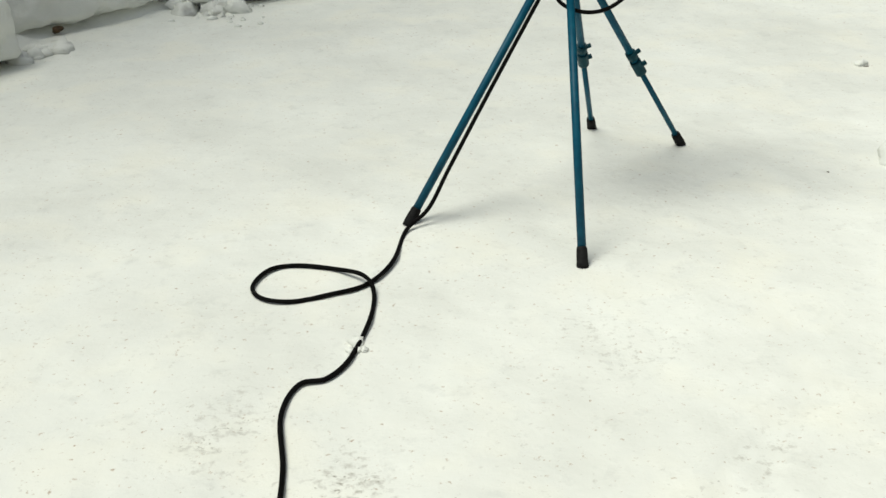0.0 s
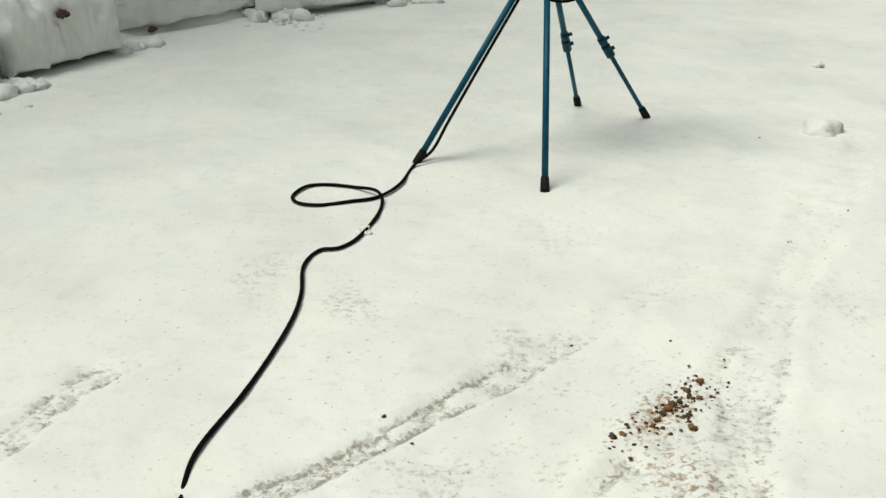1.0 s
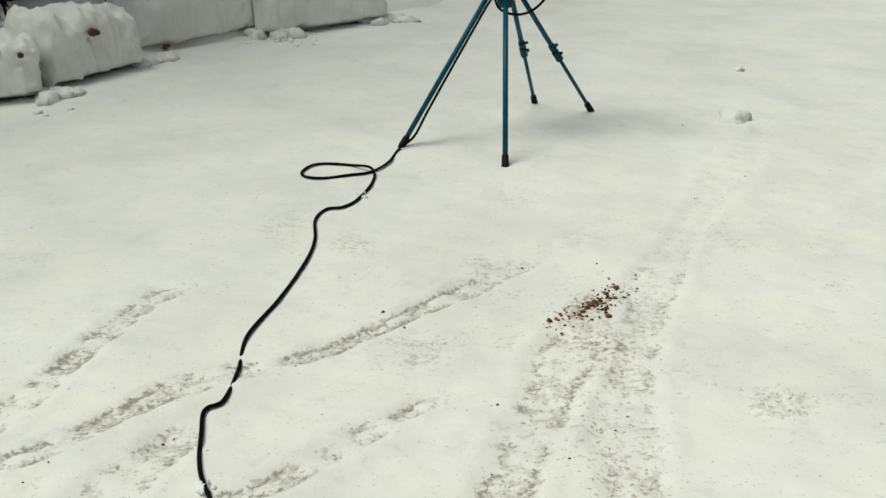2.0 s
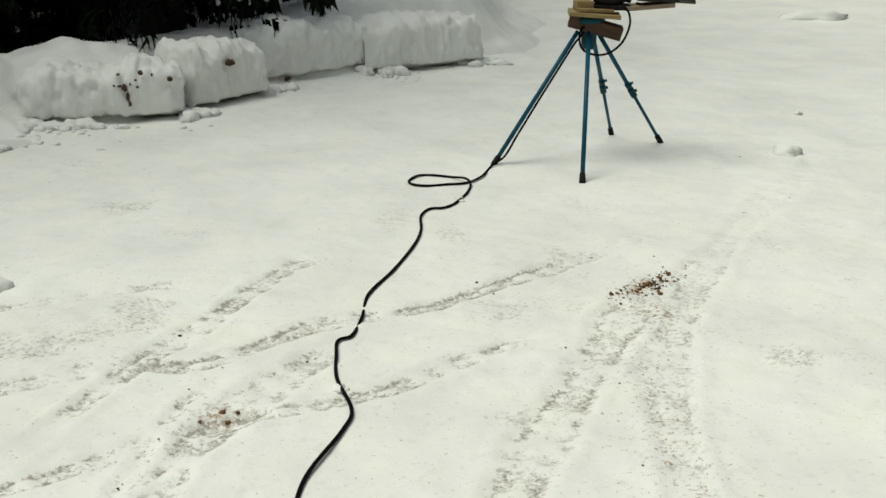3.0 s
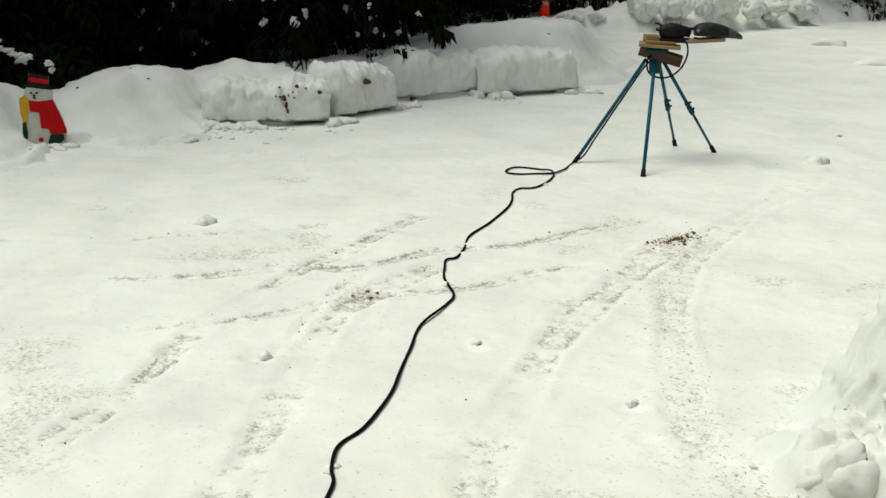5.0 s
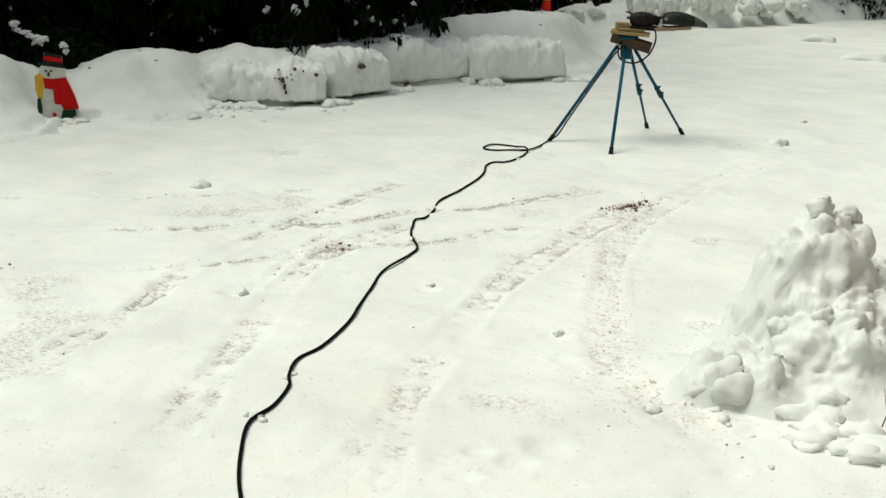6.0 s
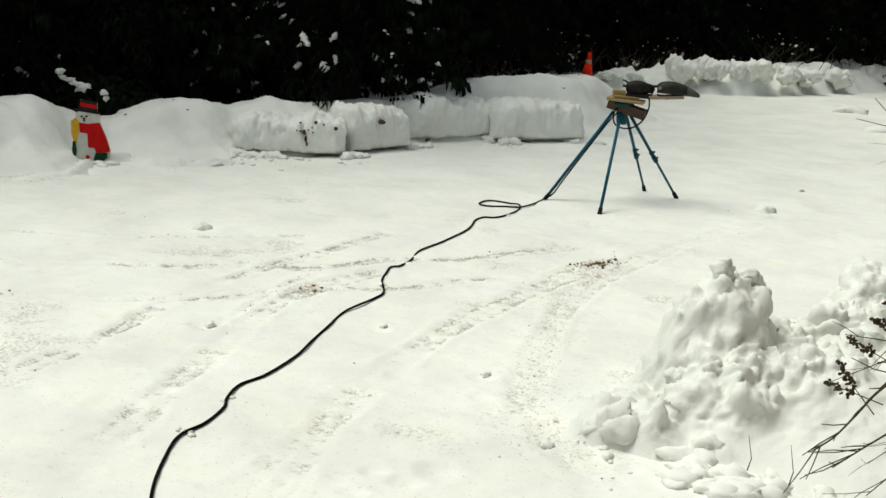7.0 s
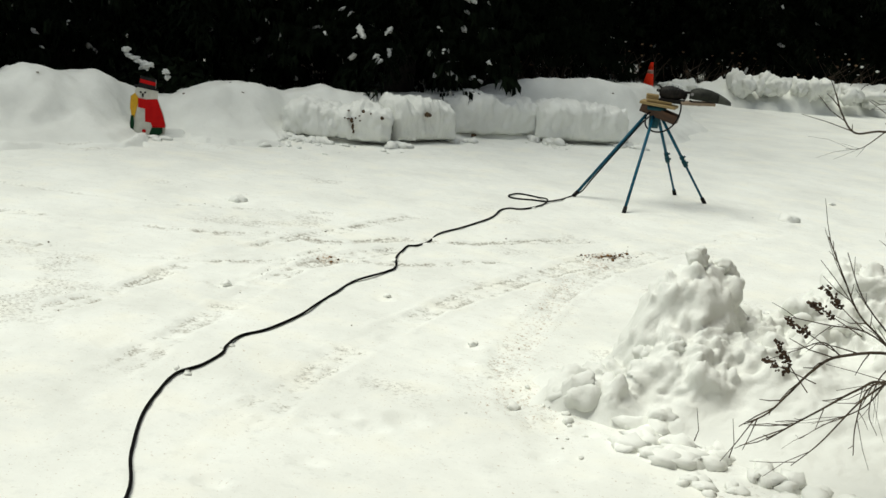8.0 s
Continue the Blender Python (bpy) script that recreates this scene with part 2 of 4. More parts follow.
gy = spread([-400, -60, -14, -8, -5.8, 1.2, 5, 13, 30, 80, 400], [85, 8, 0.4, 0.05, 0.02, 0.045, 0.12, 1, 10, 80])
GX, GY = np.meshgrid(gx, gy)


def off_line(x, y, line):
    """Distance to a line of points and way along it."""
    best, along, run = np.full(x.shape, 1e9), np.zeros(x.shape), 0.0
    pts = [(q.x, q.y) for q in line]
    for (ax, ay), (bx, by) in zip(pts, pts[1:]):
        ex, ey = bx - ax, by - ay
        ln = math.hypot(ex, ey)
        u = np.clip(((x - ax) * ex + (y - ay) * ey) / ln ** 2, 0, 1)
        d = np.hypot(x - ax - u * ex, y - ay - u * ey)
        near = d < best
        best = np.where(near, d, best)
        along = np.where(near, run + u * ln, along)
        run += ln
    return best, along


TRACKS = [
    ([(-0.78, -5.6, 0), (-0.76, -5.0, 0), (-0.74, -4.55, 0), (-0.71, -4.2, 0), (-0.63, -3.75, 0), (-0.52, -3.18, 0), (-0.39, -2.79, 0), (-0.21, -2.33, 0), (-0.04, -1.88, 0), (0.15, -1.5, 0)], 0.105, 0.95),
    ([(0.40, -5.0, 0), (0.22, -4.6, 0), (0.06, -4.38, 0), (-0.05, -4.12, 0), (-0.06, -3.6, 0), (-0.05, -3.1, 0), (0.0, -2.5, 0), (0.09, -2.1, 0), (0.22, -1.72, 0), (0.36, -1.35, 0), (0.64, -0.8, 0), (0.85, -0.43, 0), (1.45, 0.6, 0)], 0.10, 0.8),
    ([(-2.2, -4.75, 0), (-2.08, -4.3, 0), (-2.02, -4.0, 0), (-1.98, -3.6, 0), (-1.95, -3.1, 0), (-1.86, -2.84, 0), (-1.73, -2.39, 0), (-1.59, -2.05, 0), (-1.41, -1.51, 0), (-1.16, -1.05, 0)], 0.07, 1.15),
    ([(-1.42, -5.3, 0), (-1.44, -4.61, 0), (-1.45, -4.1, 0), (-1.46, -3.8, 0), (-1.47, -3.46, 0), (-1.43, -2.97, 0), (-1.35, -2.75, 0), (-1.2, -2.4, 0), (-1.0, -2.1, 0)], 0.095, 1.02),
    ([(-4.2, -3.6, 0), (-2.74, -3.4, 0), (-2.3, -3.33, 0), (-1.95, -3.21, 0), (-1.71, -3.03, 0), (-1.37, -2.78, 0), (-0.88, -2.52, 0), (-0.56, -2.23, 0), (-0.33, -2.02, 0)], 0.055, 1.1),
    ([(-4.6, -3.0, 0), (-3.14, -2.79, 0), (-2.6, -2.7, 0), (-2.2, -2.6, 0), (-1.81, -2.38, 0), (-1.5, -2.33, 0), (-1.17, -2.0, 0), (-0.81, -1.83, 0), (-0.43, -1.52, 0), (-0.1, -1.2, 0), (0.34, -0.74, 0)], 0.065, 1.2),
    ([(-4.8, -2.2, 0), (-3.51, -2.11, 0), (-2.84, -2.04, 0), (-2.4, -1.85, 0), (-1.6, -1.5, 0)], 0.05, 0.9),
    ([(-1.62, -3.6, 0), (-1.57, -3.3, 0), (-1.54, -3.0, 0), (-1.5, -2.63, 0), (-1.4, -2.37, 0)], 0.035, 1.0),
]
PITS = [(-0.83, -3.36, 0.05, 0.02), (-0.79, -3.2, 0.05, 0.012), (-0.257, -3.85, 0.06, 0.02), (-0.46, -4.92, 0.05, 0.025), (-0.25, -4.86, 0.08, 0.02), (-0.34, -4.98, 0.06, 0.02),
        (-1.99, -3.54, 0.06, 0.03), (-0.49, -5.1, 0.05, 0.02), (-0.26, -4.82, 0.06, 0.02), (-0.65, -5.66, 0.06, 0.025), (-1.46, -4.43, 0.05, 0.02), (0.40, -4.64, 0.05, 0.02), (0.25, -4.55, 0.04, 0.015), (0.3, -4.94, 0.05, 0.02), (-0.22, -4.09, 0.05, 0.015), (-1.65, -3.56, 0.07, 0.02), (-1.58, -3.5, 0.05, 0.02), (-1.85, -3.81, 0.04, 0.015), (-4.16, -0.05, 0.16, 0.05), (-3.63, 0.22, 0.2, 0.05), (-4.6, -0.33, 0.14, 0.05),
        (0.95, -0.1, 0.07, 0.012), (0.1, -4.35, 0.10, 0.03), (0.25, -4.0, 0.09, 0.03), (-0.69, -4.46, 0.05, 0.015), (-0.44, -5.38, 0.06, 0.02), (-1.0, -0.1, 0.06, 0.008), (-1.35, -1.23, 0.05, 0.015)]

GZ = 0.012 * (fbm(GX * 0.9, GY * 0.9, 3, 3) - 0.5) + 0.022 * (fbm(GX * 4, GY * 4, 11, 3) - 0.5) + 0.005 * (value_noise(GX * 16, GY * 16, 17) - 0.5)
GZ += 0.02 * (fbm(GX * 0.35, GY * 0.35, 31, 2) - 0.5) * smooth(0.4, 3.0, np.hypot(GX, GY))
slush = np.zeros(GX.shape)
for pts, half, strong in TRACKS:
    d, s = off_line(GX, GY, spline(pts, 5))
    wob = half * (0.85 + 0.5 * (value_noise(s * 4, s * 0, 5) - 0.5))
    mask = 1 - smooth(0.65, 1.25, d / wob)
    rim = 0.6 + 0.4 * np.exp(-((d / wob - 0.72) / 0.3) ** 2)
    tread = value_noise(s / 0.05, d / 0.04, 41) * 0.65 + value_noise(GX / 0.026, GY / 0.026, 43) * 0.35
    broken = smooth(0.22, 0.52, fbm(s * 1.8, d * 4, 47, 3)) * (0.3 + 0.7 * smooth(-5.4, -4.7, GY)) * (1 - 0.6 * smooth(-1.5, -0.9, GY)) * smooth(0, 0.8, s) * smooth(s.max(), s.max() - 0.3, s)
    GZ += mask * (0.022 * (tread - 0.55) - 0.006) * (0.35 + 0.65 * broken)
    GZ += 0.008 * np.exp(-((d - wob * 1.3) / 0.02) ** 2) * value_noise(s / 0.08, s * 0, 53) * broken
    slush = np.maximum(slush, 1.4 * mask * strong * broken * rim * smooth(0.32, 0.72, 1 - tread + 0.12))
for px, py, r, deep in PITS:
    d = np.hypot((GX - px) * 1.0, (GY - py) * 1.3) / r
    deep *= 0.6
    GZ += -deep * np.exp(-d ** 4) + deep * 0.5 * np.exp(-((d - 1.25) / 0.3) ** 2) * value_noise(GX * 30, GY * 30, 61)
chatter = smooth(0.60, 0.78, fbm(GX * 2.2, GY * 2.2, 71, 4)) * (1 - smooth(-1.2, 0.2, GY + 0.4 * GX))
GZ += chatter * 0.014 * (value_noise(GX / 0.05, GY / 0.05, 73) - 0.6)
slush = np.maximum(slush, chatter * 0.8)
brown = np.exp(-(np.hypot((GX - 0.08 + GY + 1.57) * 0.35, (GX - 0.08 - GY - 1.57) * 0.9) / 0.10) ** 2)
brown = np.maximum(brown, 0.72 * np.exp(-(np.hypot(GX - 0.06, (GY + 1.85) * 0.7) / 0.12) ** 2))
brown = np.maximum(brown, 0.9 * np.exp(-(np.hypot(GX + 1.38, GY + 2.72) / 0.1) ** 2))
brown = np.maximum(brown, 0.5 * np.exp(-(np.hypot(GX - 0.12, GY + 4.4) / 0.25) ** 2))
brown = np.maximum(brown, 0.42 * np.exp(-((GX + 0.04) / 0.13) ** 2) * smooth(-4.4, -4.0, GY) * smooth(-1.8, -2.4, GY))
GZ *= smooth(120, 40, np.hypot(GX, GY))
ground = sheet("ground", np.stack([GX, GY, GZ], -1), len(gx), len(gy), M_GROUND, (("slush", slush), ("brown", brown)))
tagged(ground, "packed white snow with grey tyre tracks and dirt", "ground", kind="structure")


def ground_z(x, y):
    i = int(np.clip(np.searchsorted(gx, x), 1, len(gx) - 1))
    j = int(np.clip(np.searchsorted(gy, y), 1, len(gy) - 1))
    return float(GZ[j, i])


# ---- snow banks along the drive ----
def side_of(x, y, line):
    """Signed distance to a crest line (positive towards its right) and the station on it."""
    best, sign, station = np.full(x.shape, 1e9), np.ones(x.shape), np.zeros(x.shape)
    for k, ((ax, ay), (bx, by)) in enumerate(zip(line, line[1:])):
        ex, ey = bx - ax, by - ay
        u = np.clip(((x - ax) * ex + (y - ay) * ey) / (ex * ex + ey * ey), 0, 1)
        d = np.hypot(x - ax - u * ex, y - ay - u * ey)
        near = d < best
        best = np.where(near, d, best)
        station = np.where(near, k + u, station)
        sign = np.where(near, np.where((x - ax) * ey - (y - ay) * ex >= 0, 1.0, -1.0), sign)
    return best * sign, station


# crest of the long bank: place, height and how far it slopes towards the drive
CREST = [(-17, -9.6, 0.70, 1.3), (-9.5, -3.9, 0.62, 1.2), (-6.3, -0.9, 0.50, 1.1), (-5.52, -0.06, 0.43, 1.0), (-5.35, 0.15, 0.52, 1.0), (-5.13, 0.46, 0.46, 1.0), (-4.96, 0.68, 0.48, 0.75), (-4.82, 0.86, 0.39, 0.52),
         (-4.54, 1.15, 0.26, 0.52), (-4.30, 1.36, 0.36, 0.85), (-4.02, 1.75, 0.43, 0.95), (-3.70, 2.01, 0.35, 0.66), (-3.36, 2.20, 0.43, 0.66), (-3.05, 2.42, 0.38, 0.66), (-2.66, 3.06, 0.36, 0.66), (-2.07, 3.96, 0.40, 0.75),
         (-1.72, 4.40, 0.55, 0.85), (-1.28, 4.60, 0.60, 0.9), (-0.98, 4.75, 0.63, 0.85), (-0.66, 5.05, 0.56, 0.7), (-0.55, 6.4, 0.5, 0.8), (-0.85, 9.3, 0.3, 0.8)]
crest_line = spline([(x, y, h) for x, y, h, w in CREST], 8)
crest_wide = np.interp(np.arange(len(crest_line)) / 8, np.arange(len(CREST)), [q[3] for q in CREST])
bx_ = spread([-19, -7, -5.7, 0.5], [0.25, 0.08, 0.028])
by_ = spread([-12, -1.6, -1.0, 5.4, 10.5], [0.25, 0.08, 0.028, 0.1])
BX, BY = np.meshgrid(bx_, by_)
warp = 0.16 * (fbm(BX * 1.7, BY * 1.7, 301, 3) - 0.5)
BD, BS = side_of(BX + warp, BY - warp, [(q.x, q.y) for q in crest_line])
BH = np.interp(BS, np.arange(len(crest_line)), [q.z for q in crest_line])
BW = np.interp(BS, np.arange(len(crest_line)), crest_wide) * (0.9 + 0.35 * fbm(BX * 1.2, BY * 1.2, 305, 2))
bu = BD / BW
front = 0.80 * (1 - smooth(0.02, 0.72, bu)) + 0.20 * (1 - smooth(0.55, 1.1, bu))
behind = 1 - 0.8 * smooth(0.05, 1.3, -BD)
BZ = BH * np.where(BD > 0, front, behind)
soft = smooth(0.02, 0.2, BZ)
BZ += soft * (0.10 * (fbm(BX * 2.6, BY * 2.6, 311, 3) - 0.5) * smooth(0.0, 0.5, bu) + 0.055 * (fbm(BX * 7, BY * 7, 313, 3) - 0.5) + 0.012 * (fbm(BX * 20, BY * 20, 317, 2) - 0.5))
# a low ploughed ridge along the bank's foot, broken in places
ridge = np.exp(-((bu - 1.12) / 0.10) ** 2) * smooth(0.42, 0.6, fbm(BX * 1.5, BY * 1.5, 331, 2)) * smooth(-3.0, -3.4, BX)
BZ += 0.05 * ridge * (0.6 + 0.8 * fbm(BX * 9, BY * 9, 337, 2))
BZ -= 0.035 * (1 - smooth(0.0, 0.06, BZ))
bank = sheet("snow_bank", np.stack([BX, BY, BZ], -1), len(bx_), len(by_), M_BANK)
tagged(bank, "rounded white snow bank along the drive", "snow bank", kind="structure")


def ragged_bank(name, line, heights, depth, step, seed, label, ragged):
    pts = spline([(*q, h) for q, h in zip(line, heights)], 24)
    run = [0.0]
    for a, b in zip(pts, pts[1:]):
        run.append(run[-1] + (b - a).xy.length)
    s = np.arange(0, run[-1], step)
    px = np.interp(s, run, [q.x for q in pts])
    py = np.interp(s, run, [q.y for q in pts])
    ph = np.interp(s, run, [q.z for q in pts])
    tx, ty = np.gradient(px), np.gradient(py)
    k = max(3, int(0.6 / step))
    ker = np.ones(k) / k
    tx = np.convolve(np.pad(tx, k, "edge"), ker, "same")[k:-k]
    ty = np.convolve(np.pad(ty, k, "edge"), ker, "same")[k:-k]
    ln = np.hypot(tx, ty)
    nxv, nyv = -ty / ln, tx / ln
    v = np.concatenate([np.linspace(0, 1.1, 34), np.linspace(1.15, depth, 26)])
    S, V = np.meshgrid(s, v)
    H = np.interp(S, s, ph)
    rise = smooth(0, 1, V / (0.40 + 0.30 * fbm(S * 1.1, S * 0, seed, 3))) ** 0.9
    fall = 1 - 0.5 * smooth(1.0, depth, V)
    X = np.interp(S, s, px) + np.interp(S, s, nxv) * V
    Y = np.interp(S, s, py) + np.interp(S, s, nyv) * V
    lump = fbm(X * 2.3, Y * 2.3, seed + 3, 4) - 0.5
    crag = 1 - np.abs(2 * fbm(X * 5.5, Y * 5.5, seed + 9, 3) - 1)
    Z = -0.05 + rise * fall * (H + 0.05) * (0.92 + 0.55 * lump) + rise * ragged * (smooth(0.5, 0.62, fbm(X * 2.6, Y * 2.6, seed + 21, 2)) - 0.3)
    Z += 0.05 * (crag - 0.7) * rise + 0.012 * (fbm(X * 16, Y * 16, seed + 31, 3) - 0.5) * rise
    out = 0.16 * lump * rise * (1 - smooth(0.5, 1.0, V))
    X -= np.interp(S, s, nxv) * out
    Y -= np.interp(S, s, nyv) * out
    Z[-1] = -0.1
    Z *= smooth(-0.01, 0.8, S) * smooth(run[-1], run[-1] - 0.8, S)
    Z -= 0.06 * (smooth(0.6, 0, S) + smooth(run[-1] - 0.6, run[-1], S))
    ob = sheet(name, np.stack([X, Y, Z], -1), len(s), len(v), M_BANK)
    return tagged(ob, label, "snow bank", kind="structure")


ragged_bank("snow_bank_far", [(-1.25, 10.35), (-0.3, 10.35), (0.7, 10.6), (1.75, 10.9), (2.8, 11.9), (5.0, 14.0), (12, 20)],
          [0.22, 0.24, 0.38, 0.46, 0.42, 0.4, 0.5], 2.6, 0.06, 77, "ragged white snow bank across the far edge", 0.12)


# unseen plain walls beside and behind the drive, added to block skylight
M_UNSEENWALL = plain_material("unseen_wall_brown", (0.10, 0.075, 0.055), (0.17, 0.13, 0.10), 3, 0.85, 0, 0.003)
for at, size in (((3.1, -6.4, 3.45), (0.25, 9.4, 7.0)), ((-0.2, -11.1, 3.45), (6.35, 0.25, 7.0))):
    bm = bmesh.new()
    box(bm, size, None, 0.01)
    wall = part("wall_unseen", bm, M_UNSEENWALL)
    wall.matrix_world = pose(*at)
    tagged(wall, "unseen plain brown wall added to shade the drive", "wall", kind="structure")


# lumps thrown up on the far bank
rnd = random.Random(91)
bm = bmesh.new()
for x, y, z, w, h in ((-0.5, 10.75, 0.24, 0.14, 0.06), (-0.05, 10.8, 0.24, 0.12, 0.06), (0.52, 10.95, 0.42, 0.13, 0.17), (0.62, 10.9, 0.38, 0.2, 0.12), (1.0, 11.0, 0.42, 0.15, 0.13), (1.2, 11.0, 0.44, 0.16, 0.14), (1.55, 11.15, 0.46, 0.16, 0.12), (1.78, 11.2, 0.46, 0.15, 0.15), (2.0, 11.3, 0.42, 0.17, 0.13),
                      (2.35, 11.6, 0.40, 0.18, 0.12), (2.7, 12.0, 0.36, 0.2, 0.1), (3.3, 12.6, 0.36, 0.2, 0.12)):
    for k in range(4):
        blob(bm, (x + rnd.gauss(0, 0.05), y + rnd.gauss(0, 0.05), z - 0.05 + rnd.gauss(0, 0.03)), (w * rnd.uniform(0.5, 0.95), w * 0.8, h * rnd.uniform(0.8, 1.3)), 0.55, 3, 0.7, rnd.random() * 90)
tagged(part("snow_crumbs", bm, M_BANK), "snow lumps thrown up on the far bank", "snow crumbs", kind="stuff")


# ---- dark conifers, undergrowth and the woods behind ----
def conifer_mesh(height, radius, low, seed, clumps, snow):
    """Trunk, drooping needle boughs and snow caught on them."""
    rnd = random.Random(seed)
    trunk, crown, caught = bmesh.new(), bmesh.new(), bmesh.new()
    tube(trunk, [(0, 0, -0.2), (0.02, 0, height * 0.3), (-0.02, 0.02, height * 0.7), (0, 0, height * 0.98)], 0.03 * height ** 0.8, 8, 0.01)
    for b in range(clumps):
        u = (b + rnd.random()) / clumps
        z = low + (height - low) * u ** 1.6
        reach = radius * (1 - (z - low) / (height - low)) ** 0.75 * rnd.uniform(0.6, 1.12) + 0.12
        ang = b * 2.39996 + rnd.uniform(-0.4, 0.4)
        out = Vector((math.cos(ang), math.sin(ang), 0))
        side = Vector((-out.y, out.x, 0))
        droop = rnd.uniform(0.25, 0.6)
        steps = max(4, int(reach / 0.16))
        for k in range(steps + 1):
            f = k / steps
            q = Vector((0, 0, z + 0.22 * reach)) + out * reach * f + Vector((0, 0, -droop * reach * f ** 1.7))
            if f > 0.2:
                width = 0.34 * reach * (1.05 - f) + 0.10
                for sgn in (-1, 1):
                    for w in range(6):
                        q2 = q + side * sgn * width * rnd.uniform(0.0, 0.6) + out * rnd.uniform(-0.08, 0.08)
                        tip = q2 + side * sgn * width * rnd.uniform(0.15, 0.5) + out * rnd.uniform(0.0, 0.12) + Vector((0, 0, -rnd.uniform(0.02, 0.17)))
                        a = out * rnd.uniform(0.010, 0.028) + Vector((0, 0, rnd.uniform(-0.03, 0.03)))
                        mid = (q2 + tip) / 2 + Vector((0, 0, 0.02))
                        vs = [crown.verts.new(c) for c in (q2, mid + a, tip, mid - a)]
                        crown.faces.new(vs)
                        t2 = mid + Vector((rnd.uniform(-0.06, 0.06), rnd.uniform(-0.06, 0.06), -rnd.uniform(0.06, 0.15)))
                        vs = [crown.verts.new(c) for c in (mid + a * 1.2, t2, mid - a * 1.2)]
                        crown.faces.new(vs)
                if f > 0.5 and rnd.random() < snow * (1.8 if z < 2.2 else 0.6):
                    at = q + side * rnd.uniform(-1, 1) * width * 0.6 + Vector((0, 0, 0.02))
                    along = (out * rnd.uniform(0.3, 1.0) + side * rnd.uniform(-0.7, 0.7) + Vector((0, 0, -rnd.uniform(0.1, 0.9)))).normalized()
                    sz = rnd.uniform(0.014, 0.034)
                    for w in range(rnd.randint(2, 5)):
                        blob(caught, at, (sz * rnd.uniform(0.8, 1.7), sz * rnd.uniform(0.7, 1.2), sz * rnd.uniform(0.5, 0.9)), 0.9, 2, 1.1, rnd.random() * 50, Euler((0, rnd.uniform(0.0, 0.8), ang)).to_matrix())
                        at = at + along * sz * rnd.uniform(0.8, 1.5)
                        sz *= rnd.uniform(0.7, 1.1)
    return trunk, crown, caught


def conifer(x, y, z, height, radius, low, seed, clumps, snow):
    root = new("conifer")
    root.matrix_world = pose(x, y, z, 0, 0, seed * 47 % 360)
    t, c, s = conifer_mesh(height, radius, low, seed, clumps, snow)
    part("trunk", t, M_BARK, root)
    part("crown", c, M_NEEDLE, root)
    tagged(part("caught_snow", s, M_LUMP, root, "small white clumps of snow on the boughs"), kind="stuff")
    return tagged(root, "dark evergreen conifer with drooping boughs and snow clumps", "tree", "dark conifers behind the snow bank")


near_a = conifer(-3.1, 3.95, 0.35, 10.0, 1.36, 0.38, 3, 330, 0.16)
near_b = conifer(-3.3, 8.3, 0.3, 11.0, 1.7, 0.5, 8, 320, 0.022)
near_c = conifer(-5.9, 3.3, 0.35, 10.0, 1.8, 0.42, 13, 320, 0.02)
for x, y, z, turn, src, k in ((-4.2, 5.2, 0.2, 70, near_c, 1.1), (-7.4, 1.5, 0.3, 200, near_c, 1.0), (-9.2, 0.0, 0.3, 20, near_b, 1.0), (-6.8, 4.6, 0.2, 130, near_b, 1.15),
                              (-4.6, 6.6, 0.2, 250, near_c, 1.2), (-1.2, 14.6, 0.1, 15, near_b, 1.2), (0.9, 14.3, 0.1, 100, near_c, 1.15), (2.6, 14.9, 0.1, 290, near_b, 1.15),
                              (4.4, 15.6, 0.1, 200, near_c, 1.2), (6.2, 17.5, 0.1, 50, near_b, 1.2), (-3.0, 11.0, 0.1, 310, near_b, 1.25), (-11.5, -1.2, 0.2, 160, near_c, 1.1),
                              (8.6, 19.5, 0.1, 80, near_c, 1.2), (-5.2, 4.3, 0.2, 33, near_a, 1), (-6.6, 2.6, 0.3, 140, near_a, 1), (-8.3, 1.3, 0.3, 240, near_a, 1), (-7.6, 4.0, 0.2, 300, near_a, 1), (-10.2, 1.6, 0.2, 77, near_a, 1), (0.0, 15.6, 0.1, 210, near_a, 1), (1.8, 16.2, 0.1, 10, near_a, 1), (3.6, 17.0, 0.1, 130, near_a, 1), (-2.2, 15.2, 0.1, 60, near_a, 1), (-3.6, 13.2, 0.1, 160, near_c, 1), (-7.4, 5.2, -0.1, 222, near_a, 1), (-5.9, 5.3, -0.1, 111, near_a, 1), (-8.6, 3.4, 0.0, 11, near_c, 1), (-9.4, 4.6, -0.1, 31, near_a, 1), (-4.6, 9.6, 0.0, 91, near_a, 1), (-3.4, 12.0, 0.0, 171, near_a, 1), (-5.4, 8.4, 0.1, 90, near_b, 1.2),
                              # unseen conifers on the right, added to cut the skylight there
                              (7.0, -0.8, 0.0, 15, near_b, 1), (7.3, 1.8, 0.0, 130, near_c, 1), (7.6, 4.4, 0.0, 220, near_b, 1), (8.0, 7.2, 0.0, 300, near_c, 1), (8.4, 10.2, 0.0, 60, near_b, 1), (8.8, 13.4, 0.0, 170, near_c, 1), (9.6, 3.0, 0.0, 80, near_b, 1), (10.0, 6.4, 0.0, 190, near_c, 1)):
    m = pose(x, y, z, 0, 0, turn)
    copy_thing(src, m)

